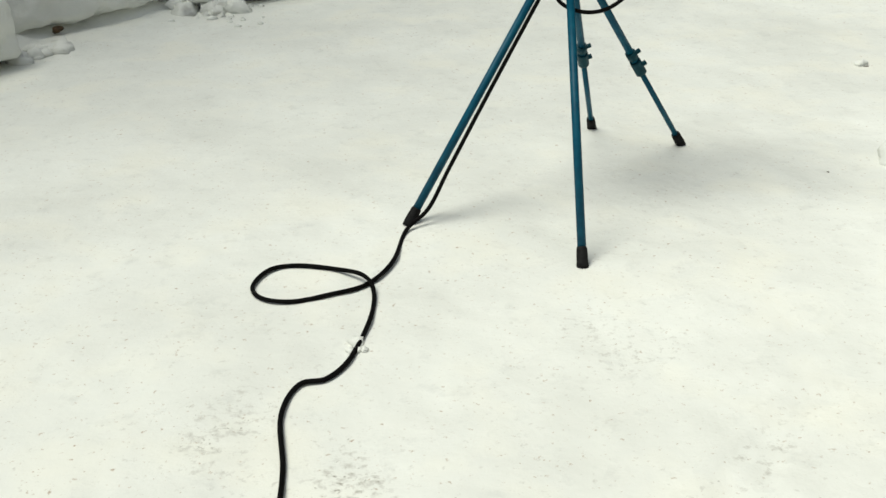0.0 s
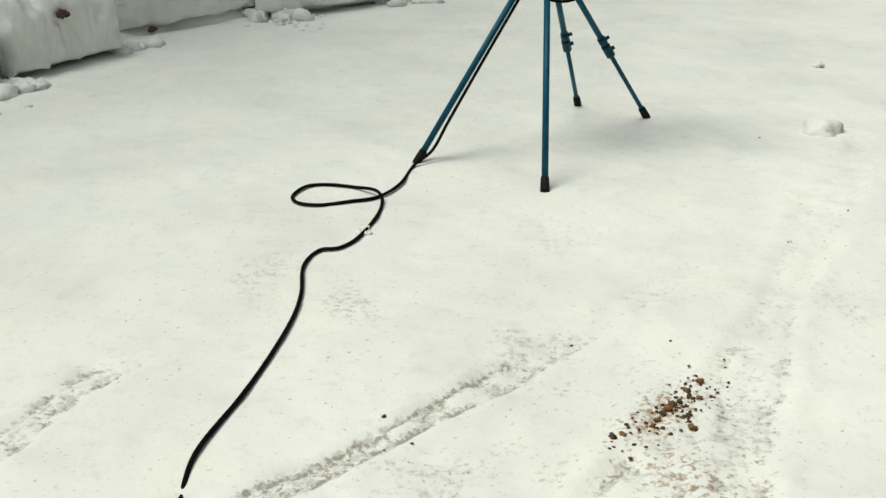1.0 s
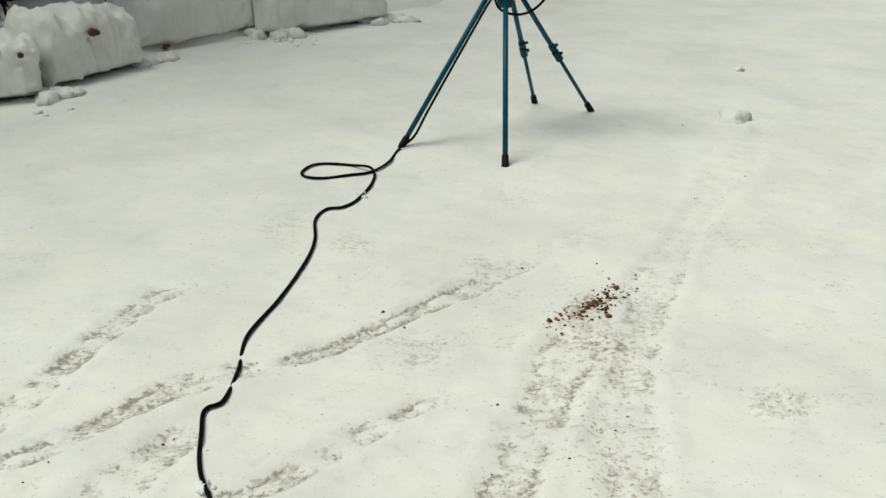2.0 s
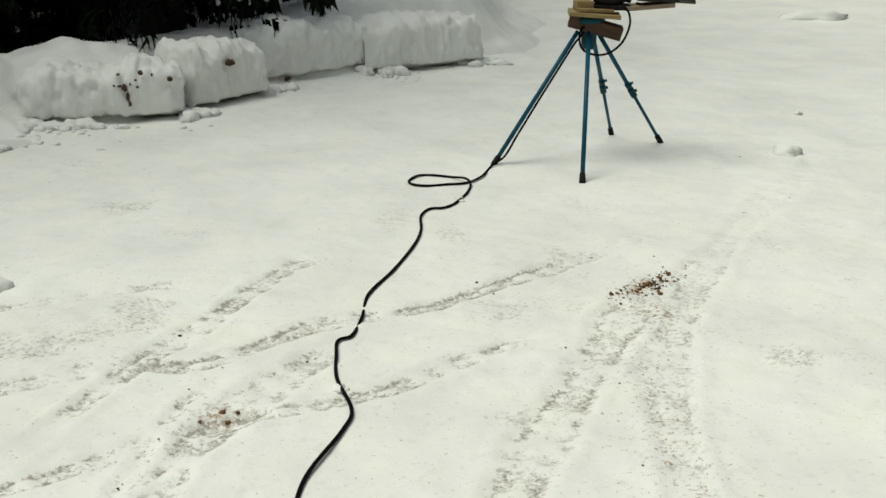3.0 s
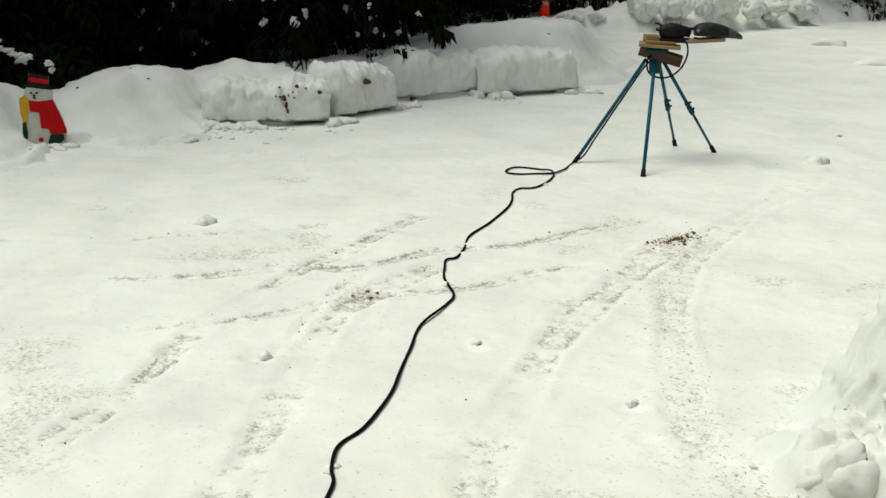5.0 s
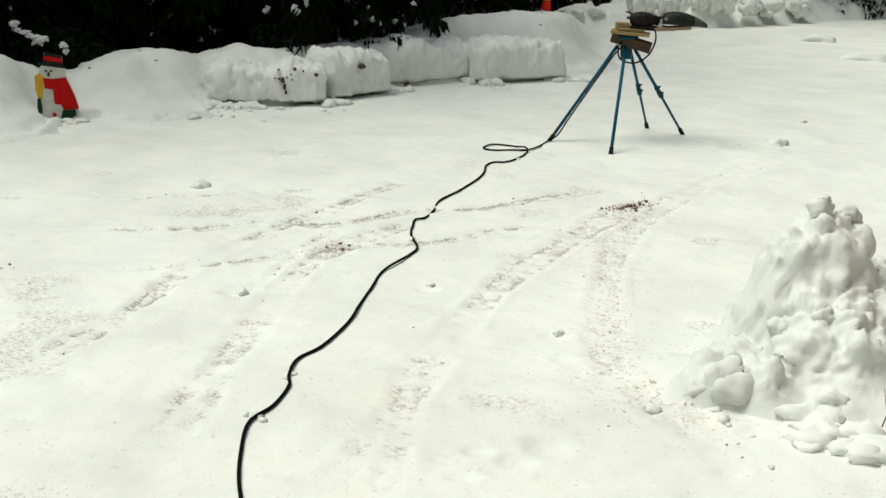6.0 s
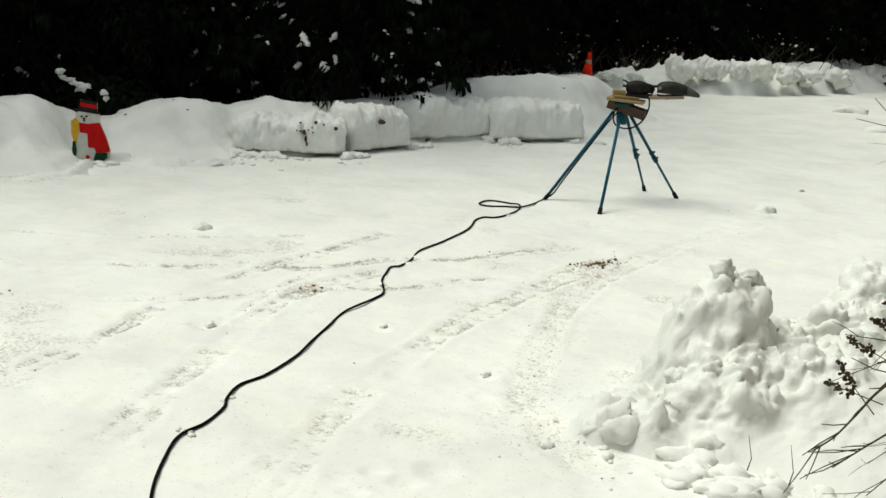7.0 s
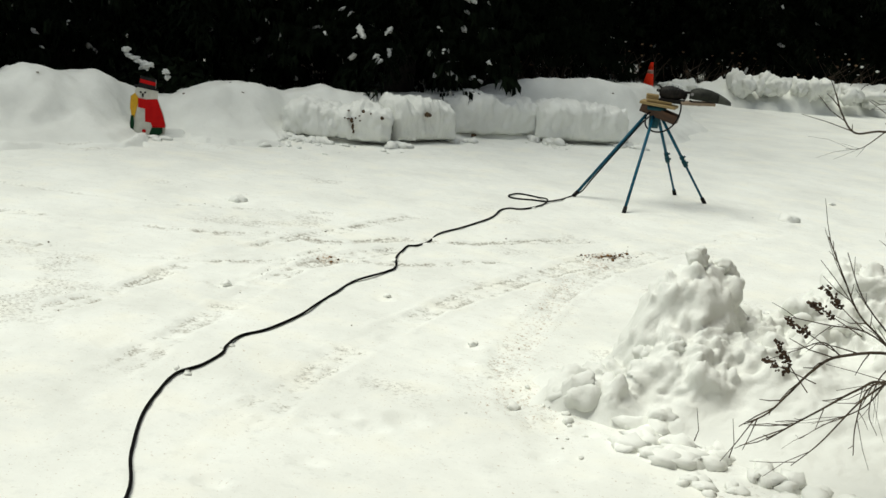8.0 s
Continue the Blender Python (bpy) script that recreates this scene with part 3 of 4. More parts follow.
# the woods behind, an uneven curtain with their shade in its near-black colour
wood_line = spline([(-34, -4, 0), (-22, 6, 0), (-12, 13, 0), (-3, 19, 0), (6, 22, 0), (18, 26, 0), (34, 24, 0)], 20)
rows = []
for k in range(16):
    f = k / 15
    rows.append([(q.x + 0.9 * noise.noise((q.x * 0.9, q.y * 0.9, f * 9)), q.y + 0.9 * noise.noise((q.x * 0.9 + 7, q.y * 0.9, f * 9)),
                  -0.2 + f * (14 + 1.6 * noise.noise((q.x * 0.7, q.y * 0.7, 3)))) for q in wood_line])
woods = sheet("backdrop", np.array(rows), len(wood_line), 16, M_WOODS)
tagged(woods, "near-black sheet for the shaded woods behind the conifers", "woods", kind="structure")


def twig_tangle(bm, centre, size, count, rnd, radius):
    for _ in range(count):
        a = Vector((rnd.uniform(-1, 1) * size[0], rnd.uniform(-1, 1) * size[1], 0)) + Vector(centre)
        d = Vector((rnd.uniform(-0.6, 0.6), rnd.uniform(-0.4, 0.4), rnd.uniform(0.5, 1.0)))
        b = a + d * size[2] * 0.5
        c = b + (d + Vector((rnd.uniform(-0.5, 0.5), rnd.uniform(-0.5, 0.5), -0.2))) * size[2] * 0.4
        tube(bm, [a, b, c], radius, 3, radius * 0.4, False)


rnd = random.Random(21)
bm, leaf, snowy = bmesh.new(), bmesh.new(), bmesh.new()
for cx, cy, w, h, n in ((-1.9, 12.2, 1.0, 0.75, 60), (0.2, 12.9, 1.0, 0.7, 60), (2.4, 13.2, 0.7, 0.9, 60), (4.2, 14.4, 0.9, 0.8, 50), (-2.6, 9.0, 0.7, 0.7, 40)):
    twig_tangle(bm, (cx, cy, 0.1), (w, 0.4, h), n, rnd, 0.010)
    for _ in range(n // 2):
        q = Vector((cx + rnd.gauss(0, 0.5) * w, cy + rnd.uniform(-0.5, 0.4), 0.25 + rnd.random() * h * 0.8))
        r = rnd.uniform(0.010, 0.026)
        blob(leaf if rnd.random() < 0.72 else snowy, q, (r * 1.3, r, r * 0.8), 0.6, 1, 1.0, rnd.random() * 30)
undergrowth = part("undergrowth", bm, M_TWIG)
part("dry_leaf", leaf, M_DRYLEAF, undergrowth)
part("caught_snow", snowy, M_LUMP, undergrowth)
tagged(undergrowth, "dry brown twigs and leaves at the wood's edge", "undergrowth", kind="stuff")

# low evergreen shrub with a cap of snow behind the painted cutout
shrub = new("evergreen_shrub")
shrub.matrix_world = pose(-4.95, 1.85, 0.25)
bm = bmesh.new()
for _ in range(900):
    d = Vector((rnd.gauss(0, 1), rnd.gauss(0, 1), rnd.gauss(0, 1))).normalized() * rnd.uniform(0.5, 1.0)
    q = Vector((d.x * 0.55, d.y * 0.4, d.z * 0.33))
    e = Vector((rnd.uniform(-0.1, 0.1), rnd.uniform(-0.1, 0.1), rnd.uniform(-0.12, 0.06)))
    g = e.orthogonal().normalized() * 0.03
    bm.faces.new([bm.verts.new(c) for c in (q - e * 0.3, q + g, q + e, q - g)])
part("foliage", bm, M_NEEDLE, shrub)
bm = bmesh.new()
for dx, dz, sx, sz in ((-0.24, 0.37, 0.06, 0.05), (-0.22, 0.32, 0.05, 0.03), (-0.16, 0.30, 0.09, 0.028), (-0.09, 0.27, 0.08, 0.04), (-0.03, 0.23, 0.08, 0.06), (0.03, 0.25, 0.06, 0.04), (0.20, 0.20, 0.05, 0.04), (0.22, 0.15, 0.03, 0.05)):
    blob(bm, (dx, -0.30, dz), (sx * 0.62, 0.04, sz * 0.55), 0.9, 3, 0.9, dx * 40)
tagged(part("caught_snow", bm, M_LUMP, shrub, "white cap of snow on the shrub"), kind="stuff")
bm = bmesh.new()
tube(bm, [(0, 0, -0.45), (0.02, 0, -0.1), (0, 0.02, 0.15)], 0.03, 6, 0.012)
part("stem", bm, M_BARK, shrub)
tagged(shrub, "dark evergreen shrub capped with a little snow", "shrub")


# ---- cut snow blocks in front of the bank ----
def snow_block(a, b, height, thick, seed, label, spots=(), peaks=()):
    a, b = Vector((*a, 0)), Vector((*b, 0))
    length = (b - a).length
    root = new("snow_block")
    root.matrix_world = Matrix.Translation(a) @ Matrix.Rotation(math.atan2(b.y - a.y, b.x - a.x), 4, "Z")
    nu, nv = 96, 56
    ring = np.linspace(-0.5 * math.pi, 1.5 * math.pi, 801)
    ry = -np.sign(np.cos(ring)) * np.abs(np.cos(ring)) ** 0.42
    rz = 0.5 + 0.5 * np.sign(np.sin(ring)) * np.abs(np.sin(ring)) ** 0.42
    arc = np.concatenate([[0], np.cumsum(np.hypot(np.diff(ry) * 0.5 * thick, np.diff(rz) * height))])
    even = np.linspace(0, arc[-1], nv)
    ry, rz = np.interp(even, arc, ry), np.interp(even, arc, rz)
    co = np.zeros((nv, nu, 3))
    for i in range(nu):
        f = i / (nu - 1)
        end = (1 - abs(2 * f - 1) ** 7) ** 0.35
        top = height * (0.62 + 0.38 * end) * (1 + 0.16 * noise.fractal((f * length * 3.0, seed, 0), 0.9, 2.0, 3))
        for px, w, ph in peaks:
            top += ph * math.exp(-((f * length - px) / w) ** 2)
        for j in range(nv):
            v, w = float(ry[j]), float(rz[j])
            flat = height * (0.62 + 0.38 * end)
            q = Vector((f * length, v * 0.5 * thick * (0.25 + 0.75 * end), w * flat + (top - flat) * w ** 5))
            q.y += 0.10 * q.z
            n = 0.020 * noise.fractal(q * 4.0 + Vector((seed, 0, 0)), 0.9, 2.0, 3) + 0.020 * noise.fractal(q * 13 + Vector((0, seed, 0)), 0.8, 2.0, 3)
            n += 0.042 * max(0.0, w - 0.75) * 4 * noise.fractal(q * 11 + Vector((0, 0, seed)), 0.9, 2.0, 2)
            way = Vector((0.6 * (abs(2 * f - 1) ** 8) * (1 if f > 0.5 else -1), v, 1.6 * (w - 0.5)))
            q += way * n * (1 if w > 0.06 else 0.3)
            if w < 0.09:
                q.y += 0.06 if v < 0 else -0.06
            co[j, i] = (q.x, q.y + 0.5 * thick, q.z + 0.006)
    block = sheet("block", co, nu, nv, M_BANK)
    bm = bmesh.new()
    bm.from_mesh(block.data)
    bmesh.ops.remove_doubles(bm, verts=bm.verts, dist=0.0008)
    bmesh.ops.holes_fill(bm, edges=bm.edges, sides=100)
    bmesh.ops.recalc_face_normals(bm, faces=bm.faces)
    for f in bm.faces:
        f.smooth = True
    bm.to_mesh(block.data)
    bm.free()
    block.parent = root
    rr = random.Random(seed)
    for sx, sz, size, mat, *tall in spots:
        bm = bmesh.new()
        blob(bm, (sx, 0.004 + 0.012 * rr.random() + 0.10 * max(0, sz - 0.24), sz), (size, 0.022, size * (tall[0] if tall else rr.uniform(0.6, 1.3))), 0.5, 2, 1.4, sx * 30)
        part("dirt_shade_clod", bm, mat, root, "dark clod on the snow face, for dirt and gap shade")
    return tagged(root, label, "snow block", "cut snow blocks along the bank")


snow_block((-3.45, 1.37), (-2.42, 1.58), 0.325, 0.50, 4, "long low block of cut snow with dirt streaks", [(0.685, 0.225, 0.016, M_DIRT, 1.6), (0.70, 0.165, 0.013, M_DIRT, 2.6), (0.71, 0.12, 0.009, M_DIRT, 2.0), (0.655, 0.235, 0.014, M_DIRT, 0.5), (0.62, 0.24, 0.008, M_DIRT), (0.72, 0.245, 0.007, M_DIRT), (0.765, 0.225, 0.010, M_DIRT, 0.6), (0.79, 0.315, 0.016, M_DIRT), (0.65, 0.31, 0.011, M_DIRT), (0.755, 0.27, 0.009, M_DIRT), (0.97, 0.27, 0.016, M_DIRT), (0.86, 0.30, 0.008, M_DIRT)], [(0.72, 0.2, 0.03), (0.2, 0.12, 0.03)])
snow_block((-2.40, 1.85), (-1.95, 2.48), 0.37, 0.46, 9, "short block of cut snow with one brown spot", [(0.33, 0.29, 0.028, M_DIRT), (0.36, 0.285, 0.016, M_DIRT)], [(0.08, 0.08, 0.07), (0.38, 0.18, 0.04)])
# the clod near the base stands in for shade in the gap
snow_block((-2.07, 2.85), (-1.04, 3.87), 0.38, 0.50, 15, "snow block with a dark clod shading the gap under it", [(0.2, 0.03, 0.03, M_DIRT)], [(0.32, 0.16, 0.08)])
snow_block((-1.27, 3.30), (-0.36, 3.82), 0.40, 0.56, 22, "large snow block at the end of the row", (), [(0.3, 0.25, 0.03)])

# crumbled snow at the blocks' feet
rnd = random.Random(5)


def clod_heap(label, spots, mat=M_LUMP, name="snow_crumbs"):
    bm = bmesh.new()
    for cx, cy, sx, sy, n, r0, r1 in spots:
        for _ in range(n):
            x, y = rnd.gauss(cx, sx), rnd.gauss(cy, sy)
            r = rnd.uniform(r0, r1) * rnd.uniform(0.5, 1)
            blob(bm, (x, y, ground_z(x, y) + r * 0.08), (r * rnd.uniform(0.8, 1.4), r * rnd.uniform(0.8, 1.3), r * 0.7), 0.6, 2, 1.1, rnd.random() * 80)
    ob = part(name, bm, mat)
    return tagged(ob, label, "snow crumbs", kind="stuff")


clod_heap("loose white snow crumbs below the snow blocks", [(-3.15, 1.36, 0.22, 0.06, 40, 0.02, 0.07), (-2.36, 1.72, 0.05, 0.05, 16, 0.03, 0.09), (-1.98, 2.66, 0.05, 0.06, 16, 0.03, 0.08), (-1.27, 3.55, 0.06, 0.08, 18, 0.03, 0.1),
                                                            (-0.42, 3.85, 0.08, 0.08, 14, 0.03, 0.09), (-1.16, 3.42, 0.04, 0.06, 14, 0.04, 0.10), (-3.42, 1.36, 0.12, 0.06, 18, 0.03, 0.08), (-3.3, 0.85, 0.2, 0.12, 14, 0.02, 0.06), (-3.0, 1.3, 0.35, 0.1, 40, 0.008, 0.03), (-1.15, 3.2, 0.12, 0.2, 24, 0.01, 0.03)])


# ---- heap of shovelled snow ----
# peaks: place, half widths, height and steepness; swells: the smooth snow round them
HEAP = [(0.69, -3.85, 0.195, 0.24, 0.53, 3), (0.80, -3.80, 0.14, 0.20, 0.48, 4), (0.73, -4.02, 0.18, 0.22, 0.28, 4), (0.62, -4.20, 0.13, 0.16, 0.14, 3), (0.76, -4.24, 0.14, 0.15, 0.12, 3), (0.98, -3.72, 0.26, 0.24, 0.29, 4), (1.50, -3.22, 0.32, 0.30, 0.47, 4), (1.25, -3.48, 0.22, 0.22, 0.35, 4), (1.95, -3.4, 0.5, 0.5, 0.42, 4), (0.95, -4.0, 0.25, 0.2, 0.15, 3),
        (0.30, -4.33, 0.12, 0.11, 0.10, 3), (0.46, -4.36, 0.12, 0.10, 0.10, 3), (0.20, -4.14, 0.10, 0.10, 0.04, 3), (0.40, -4.12, 0.12, 0.12, 0.07, 3), (0.67, -4.42, 0.10, 0.08, 0.035, 3)]
SWELLS = [(1.0, -4.0, 0.50, 0.45, 0.12), (1.5, -3.9, 0.7, 0.6, 0.15), (1.9, -4.3, 0.6, 0.6, 0.12)]
hx, hy = np.meshgrid(np.arange(-0.1, 2.9, 0.01), np.arange(-5.4, -2.2, 0.01))
wx = hx + 0.10 * (fbm(hx * 6, hy * 6, 201, 2) - 0.5)
wy = hy + 0.10 * (fbm(hx * 6, hy * 6, 207, 2) - 0.5)
hz = np.zeros(hx.shape)
for cx, cy, rx, ry, top, steep in HEAP:
    hz = np.maximum(hz, top * np.exp(-0.7 * np.hypot((wx - cx) / rx, (wy - cy) / ry) ** steep))
shovelled = smooth(0.02, 0.07, hz)
for cx, cy, rx, ry, top in SWELLS:
    hz += top * np.exp(-1.2 * (((hx - cx) / rx) ** 2 + ((hy - cy) / ry) ** 2)) * (1 - smooth(0.1, 0.3, hz))
rnd = random.Random(31)


def clump(x, y, z, r, tall=0.8):
    """Raise a rounded clump out of the heap."""
    n = int(r * 1.5 / 0.01) + 1
    i, j = int((x + 0.1) / 0.01), int((y + 5.4) / 0.01)
    win = (slice(max(0, j - n), j + n + 1), slice(max(0, i - n), i + n + 1))
    turn = rnd.uniform(0, 3.14)
    dx, dy = wx[win] - x, wy[win] - y
    a = (dx * math.cos(turn) + dy * math.sin(turn)) / (r * 1.25)
    b = (dy * math.cos(turn) - dx * math.sin(turn)) / (r * 0.9)
    d = a * a + b * b
    hz[win] = np.where(d < 1, np.maximum(hz[win], z + r * tall * np.sqrt(np.clip(1 - d, 0, 1))), hz[win])


ground_form = hz.copy()
done = 0
while done < 160:
    x, y = rnd.uniform(0.3, 2.5), rnd.uniform(-4.4, -2.7)
    i, j = int((x + 0.1) / 0.01), int((y + 5.4) / 0.01)
    if shovelled[j, i] < rnd.uniform(0.2, 1.0):
        continue
    done += 1
    r = rnd.uniform(0.03, 0.075)
    clump(x, y, float(ground_form[j, i]) - r * rnd.uniform(0.35, 0.75), r)
for x, y, top, r in ((0.69, -3.85, 0.54, 0.08), (0.64, -3.87, 0.49, 0.07), (0.81, -3.78, 0.52, 0.06), (0.58, -3.9, 0.42, 0.08), (0.74, -3.92, 0.47, 0.08)):
    clump(x, y, top - 0.8 * r, r)
for k in range(4):
    pad = np.pad(hz, 1, "edge")
    hz = 0.4 * hz + 0.15 * (pad[:-2, 1:-1] + pad[2:, 1:-1] + pad[1:-1, :-2] + pad[1:-1, 2:])
high = smooth(0.04, 0.12, hz)
hz += high * (0.035 * (fbm(hx * 9, hy * 9, 221, 2) - 0.5) + 0.014 * (fbm(hx * 26, hy * 26, 223, 3) - 0.5))
hz -= 0.035 * (1 - smooth(0.0, 0.05, hz))
# let the steep faces bulge a little
bulge_x = 0.06 * (fbm(hx * 4 + hz * 9, hy * 4 - hz * 11, 231, 2) - 0.5) * smooth(0.08, 0.2, hz)
bulge_y = 0.08 * (fbm(hx * 4 - hz * 10, hy * 4 + hz * 9, 237, 2) - 0.5) * smooth(0.08, 0.2, hz)
snow_heap = new("snow_heap")
mound = sheet("mound", np.stack([hx + bulge_x, hy + bulge_y, hz], -1), hx.shape[1], hx.shape[0], M_HEAPSNOW)
mound.parent = snow_heap
# billowed lumps at three sizes, pushed out square to the faces
bm = bmesh.new()
bm.from_mesh(mound.data)
bm.normal_update()
for v in bm.verts:
    if v.co.z > 0.015:
        p = v.co + 0.03 * noise.noise_vector(v.co * 5)
        lump = 0.09 * abs(noise.noise(p * 8.5)) + 0.06 * abs(noise.noise(p * 18 + Vector((3, 1, 7)))) + 0.03 * abs(noise.noise(p * 40 + Vector((1, 9, 2))))
        i, j = min(299, max(0, int((v.co.x + 0.1) / 0.01))), min(319, max(0, int((v.co.y + 5.4) / 0.01)))
        v.co += v.normal * (0.5 + 0.5 * v.normal.z) * (lump - 0.025) * min(1.0, (v.co.z - 0.015) / 0.06) * (0.12 + 0.88 * float(shovelled[j, i]))
steep = [v for v in bm.verts if v.co.z > 0.03 and v.normal.z < 0.6]
for k in range(2):
    bmesh.ops.smooth_vert(bm, verts=steep, factor=0.35, use_axis_x=True, use_axis_y=True, use_axis_z=True)
bm.to_mesh(mound.data)
bm.free()
# clods still sitting on its faces, and round ones rolled to its foot
gy_, gx_ = np.gradient(hz, 0.01)
bm = bmesh.new()
done = 0
while done < 60:
    x, y = rnd.uniform(0.4, 2.2), rnd.uniform(-4.4, -2.9)
    i, j = int((x + 0.1) / 0.01), int((y + 5.4) / 0.01)
    z = float(hz[j, i])
    if shovelled[j, i] < rnd.uniform(0.3, 1.0) or z < 0.06:
        continue
    done += 1
    r = rnd.uniform(0.02, 0.045)
    nrm = Vector((-gx_[j, i], -gy_[j, i], 1)).normalized()
    centre = Vector((x + bulge_x[j, i], y + bulge_y[j, i], z)) - nrm * r * rnd.uniform(0.3, 0.7)
    blob(bm, centre, (r * rnd.uniform(1.0, 1.6), r * rnd.uniform(0.9, 1.3), r * rnd.uniform(0.8, 1.1)), 0.55, 3, 0.7, rnd.random() * 90, Euler((rnd.uniform(-0.5, 0.5), rnd.uniform(-0.5, 0.5), rnd.uniform(0, 6.28))).to_matrix())
for x, y, z, r in ((0.690, -3.85, 0.56, 0.045), (0.70, -3.85, 0.595, 0.025), (0.80, -3.78, 0.53, 0.04), (0.85, -3.75, 0.45, 0.045), (0.50, -3.95, 0.10, 0.07),
                   (0.26, -4.38, 0.03, 0.05), (0.35, -4.41, 0.05, 0.07), (0.17, -4.08, 0.01, 0.04), (0.66, -4.47, 0.04, 0.055)):
    blob(bm, (x, y, z), (r * 1.1, r, r * 0.95), 0.4, 3, 0.8, x * 50)
tagged(part("loose_snow", bm, M_HEAPSNOW, snow_heap, "rounded clods of snow"), kind="stuff")
tagged(snow_heap, "lumpy heap of shovelled white snow beside the drive", "snow heap")
clod_heap("small snow clods fallen round the shovelled heap", [(0.28, -4.42, 0.08, 0.08, 8, 0.015, 0.035), (0.62, -4.50, 0.05, 0.05, 14, 0.03, 0.07), (0.62, -4.66, 0.05, 0.05, 12, 0.02, 0.065), (0.78, -4.66, 0.09, 0.05, 18, 0.025, 0.08), (0.9, -4.62, 0.05, 0.04, 12, 0.02, 0.06), (0.86, -4.93, 0.07, 0.05, 14, 0.02, 0.05), (1.16, -4.82, 0.10, 0.06, 20, 0.02, 0.06), (0.25, -4.7, 0.18, 0.25, 8, 0.006, 0.014)])


# ---- single snow lumps lying on the drive ----
def snow_lump(x, y, r, seed, label, dirty=False, wide=1.0, tall=1.0):
    root = new("snow_lump")
    root.matrix_world = pose(x, y, ground_z(x, y))
    bm = bmesh.new()
    blob(bm, (0, 0, -r * 0.05), (r * 0.92 * wide, r * 0.85, r * 0.85 * tall), 0.5, 3, 0.9, seed)
    part("lump", bm, M_LUMP, root)
    # a dark sliver at the foot paints in the lump's shade
    if dirty:
        bm = bmesh.new()
        blob(bm, (r * 0.35, -r * 0.86, 0.0), (r * 0.45, r * 0.10, r * 0.07), 0.4, 2, 1.2, seed + 3)
        part("dirt_shade_clod", bm, M_DIRT, root, "dark sliver standing for the shade under the lump")
    return tagged(root, label, "snow lump", "snow lumps on the drive")


snow_lump(1.23, 0.61, 0.085, 4, "rounded snow lump with a dark shade sliver under it", True)
snow_lump(-2.46, -1.62, 0.06, 9, "small white snow lump on packed snow")
snow_lump(1.62, 1.74, 0.03, 14, "tiny snow lump with a dark sliver under it", True)
snow_lump(-1.63, -3.52, 0.035, 19, "small flattened snow lump on packed snow")
snow_lump(-0.83, -3.30, 0.02, 24, "small snow lump beside a dent", True)
snow_lump(-0.25, -3.80, 0.022, 29, "small snow lump beside a dent")
snow_lump(3.1, 9.3, 0.20, 34, "broad snow lump far down the drive", wide=1.4, tall=0.6)
snow_lump(3.3, 7.0, 0.20, 39, "wide flat snow lump far down the drive", wide=1.8, tall=0.6)

# dirt clods and crumbs
rnd = random.Random(77)


def dirt_shade_clod(x, y, r, mat, label):
    bm = bmesh.new()
    blob(bm, (0, 0, r * 0.2), (r * 0.62, r * 0.5, r * 0.4), 0.9, 2, 1.3, x * 37 + y * 11)
    ob = part("dirt_shade_clod", bm, mat)
    ob.matrix_world = pose(x, y, ground_z(x, y), 0, 0, x * 900)
    return tagged(ob, label, "dirt clod", "brown dirt clods on the snow")


for x, y, r, mat in ((-0.07, -1.69, 0.017, M_DIRT), (-0.045, -1.68, 0.012, M_RUST), (0.05, -1.61, 0.016, M_RUST), (0.085, -1.565, 0.022, M_RUST), (0.10, -1.54, 0.018, M_RUST), (0.12, -1.53, 0.014, M_DIRT), (0.125, -1.645, 0.018, M_RUST), (0.15, -1.48, 0.014, M_RUST),
                     (0.19, -1.45, 0.016, M_RUST), (0.07, -1.585, 0.014, M_DIRT), (0.03, -1.64, 0.012, M_RUST), (0.17, -1.52, 0.013, M_RUST), (-1.37, -2.71, 0.018, M_RUST), (-1.35, -2.74, 0.014, M_RUST), (-1.43, -2.76, 0.012, M_RUST), (-1.33, -2.69, 0.012, M_DIRT)):
    dirt_shade_clod(x, y, r, mat, "small rust-brown dirt clod on the snow")
bm = bmesh.new()
for _ in range(80):
    if rnd.random() < 0.85:
        pts, half, strong = TRACKS[rnd.randrange(len(TRACKS))]
        line = spline(pts, 5)
        q = line[rnd.randrange(len(line))]
        x, y = q.x + rnd.gauss(0, half * 0.8), q.y + rnd.gauss(0, half * 0.8)
    else:
        x, y = rnd.uniform(-3.2, 1.6), rnd.uniform(-5.6, 1.0)
    r = rnd.uniform(0.0015, 0.004) * (1.6 if rnd.random() < 0.06 else 1)
    blob(bm, (x, y, ground_z(x, y) + r * 0.3), (r * 1.3, r, r * 0.8), 0.5, 1, 1.0, rnd.random() * 40)
for _ in range(150):
    u = rnd.gauss(0, 1)
    x, y = 0.10 + 0.07 * u + rnd.gauss(0, 0.03), -1.56 + 0.07 * u + rnd.gauss(0, 0.03)
    r = rnd.uniform(0.002, 0.005)
    blob(bm, (x, y, ground_z(x, y) + r * 0.3), (r * 1.2, r, r * 0.8), 0.5, 1, 1.0, rnd.random() * 40)
tagged(part("dirt_crumbs", bm, M_DIRT), "scattered dark grit and dirt crumbs on snow", "grit", kind="stuff")


# ---- four-legged stand ----
FEET = [(-0.452, 0.36), (0.0, 0.0), (0.302, 1.144), (0.564, 0.902)]
HUB = Vector((0.083, 0.645, 0.70))
stand = new("four_legged_stand")
stand.matrix_world = pose(HUB.x, HUB.y, 0)


def local(p):
    return Vector(p) - Vector((HUB.x, HUB.y, 0))


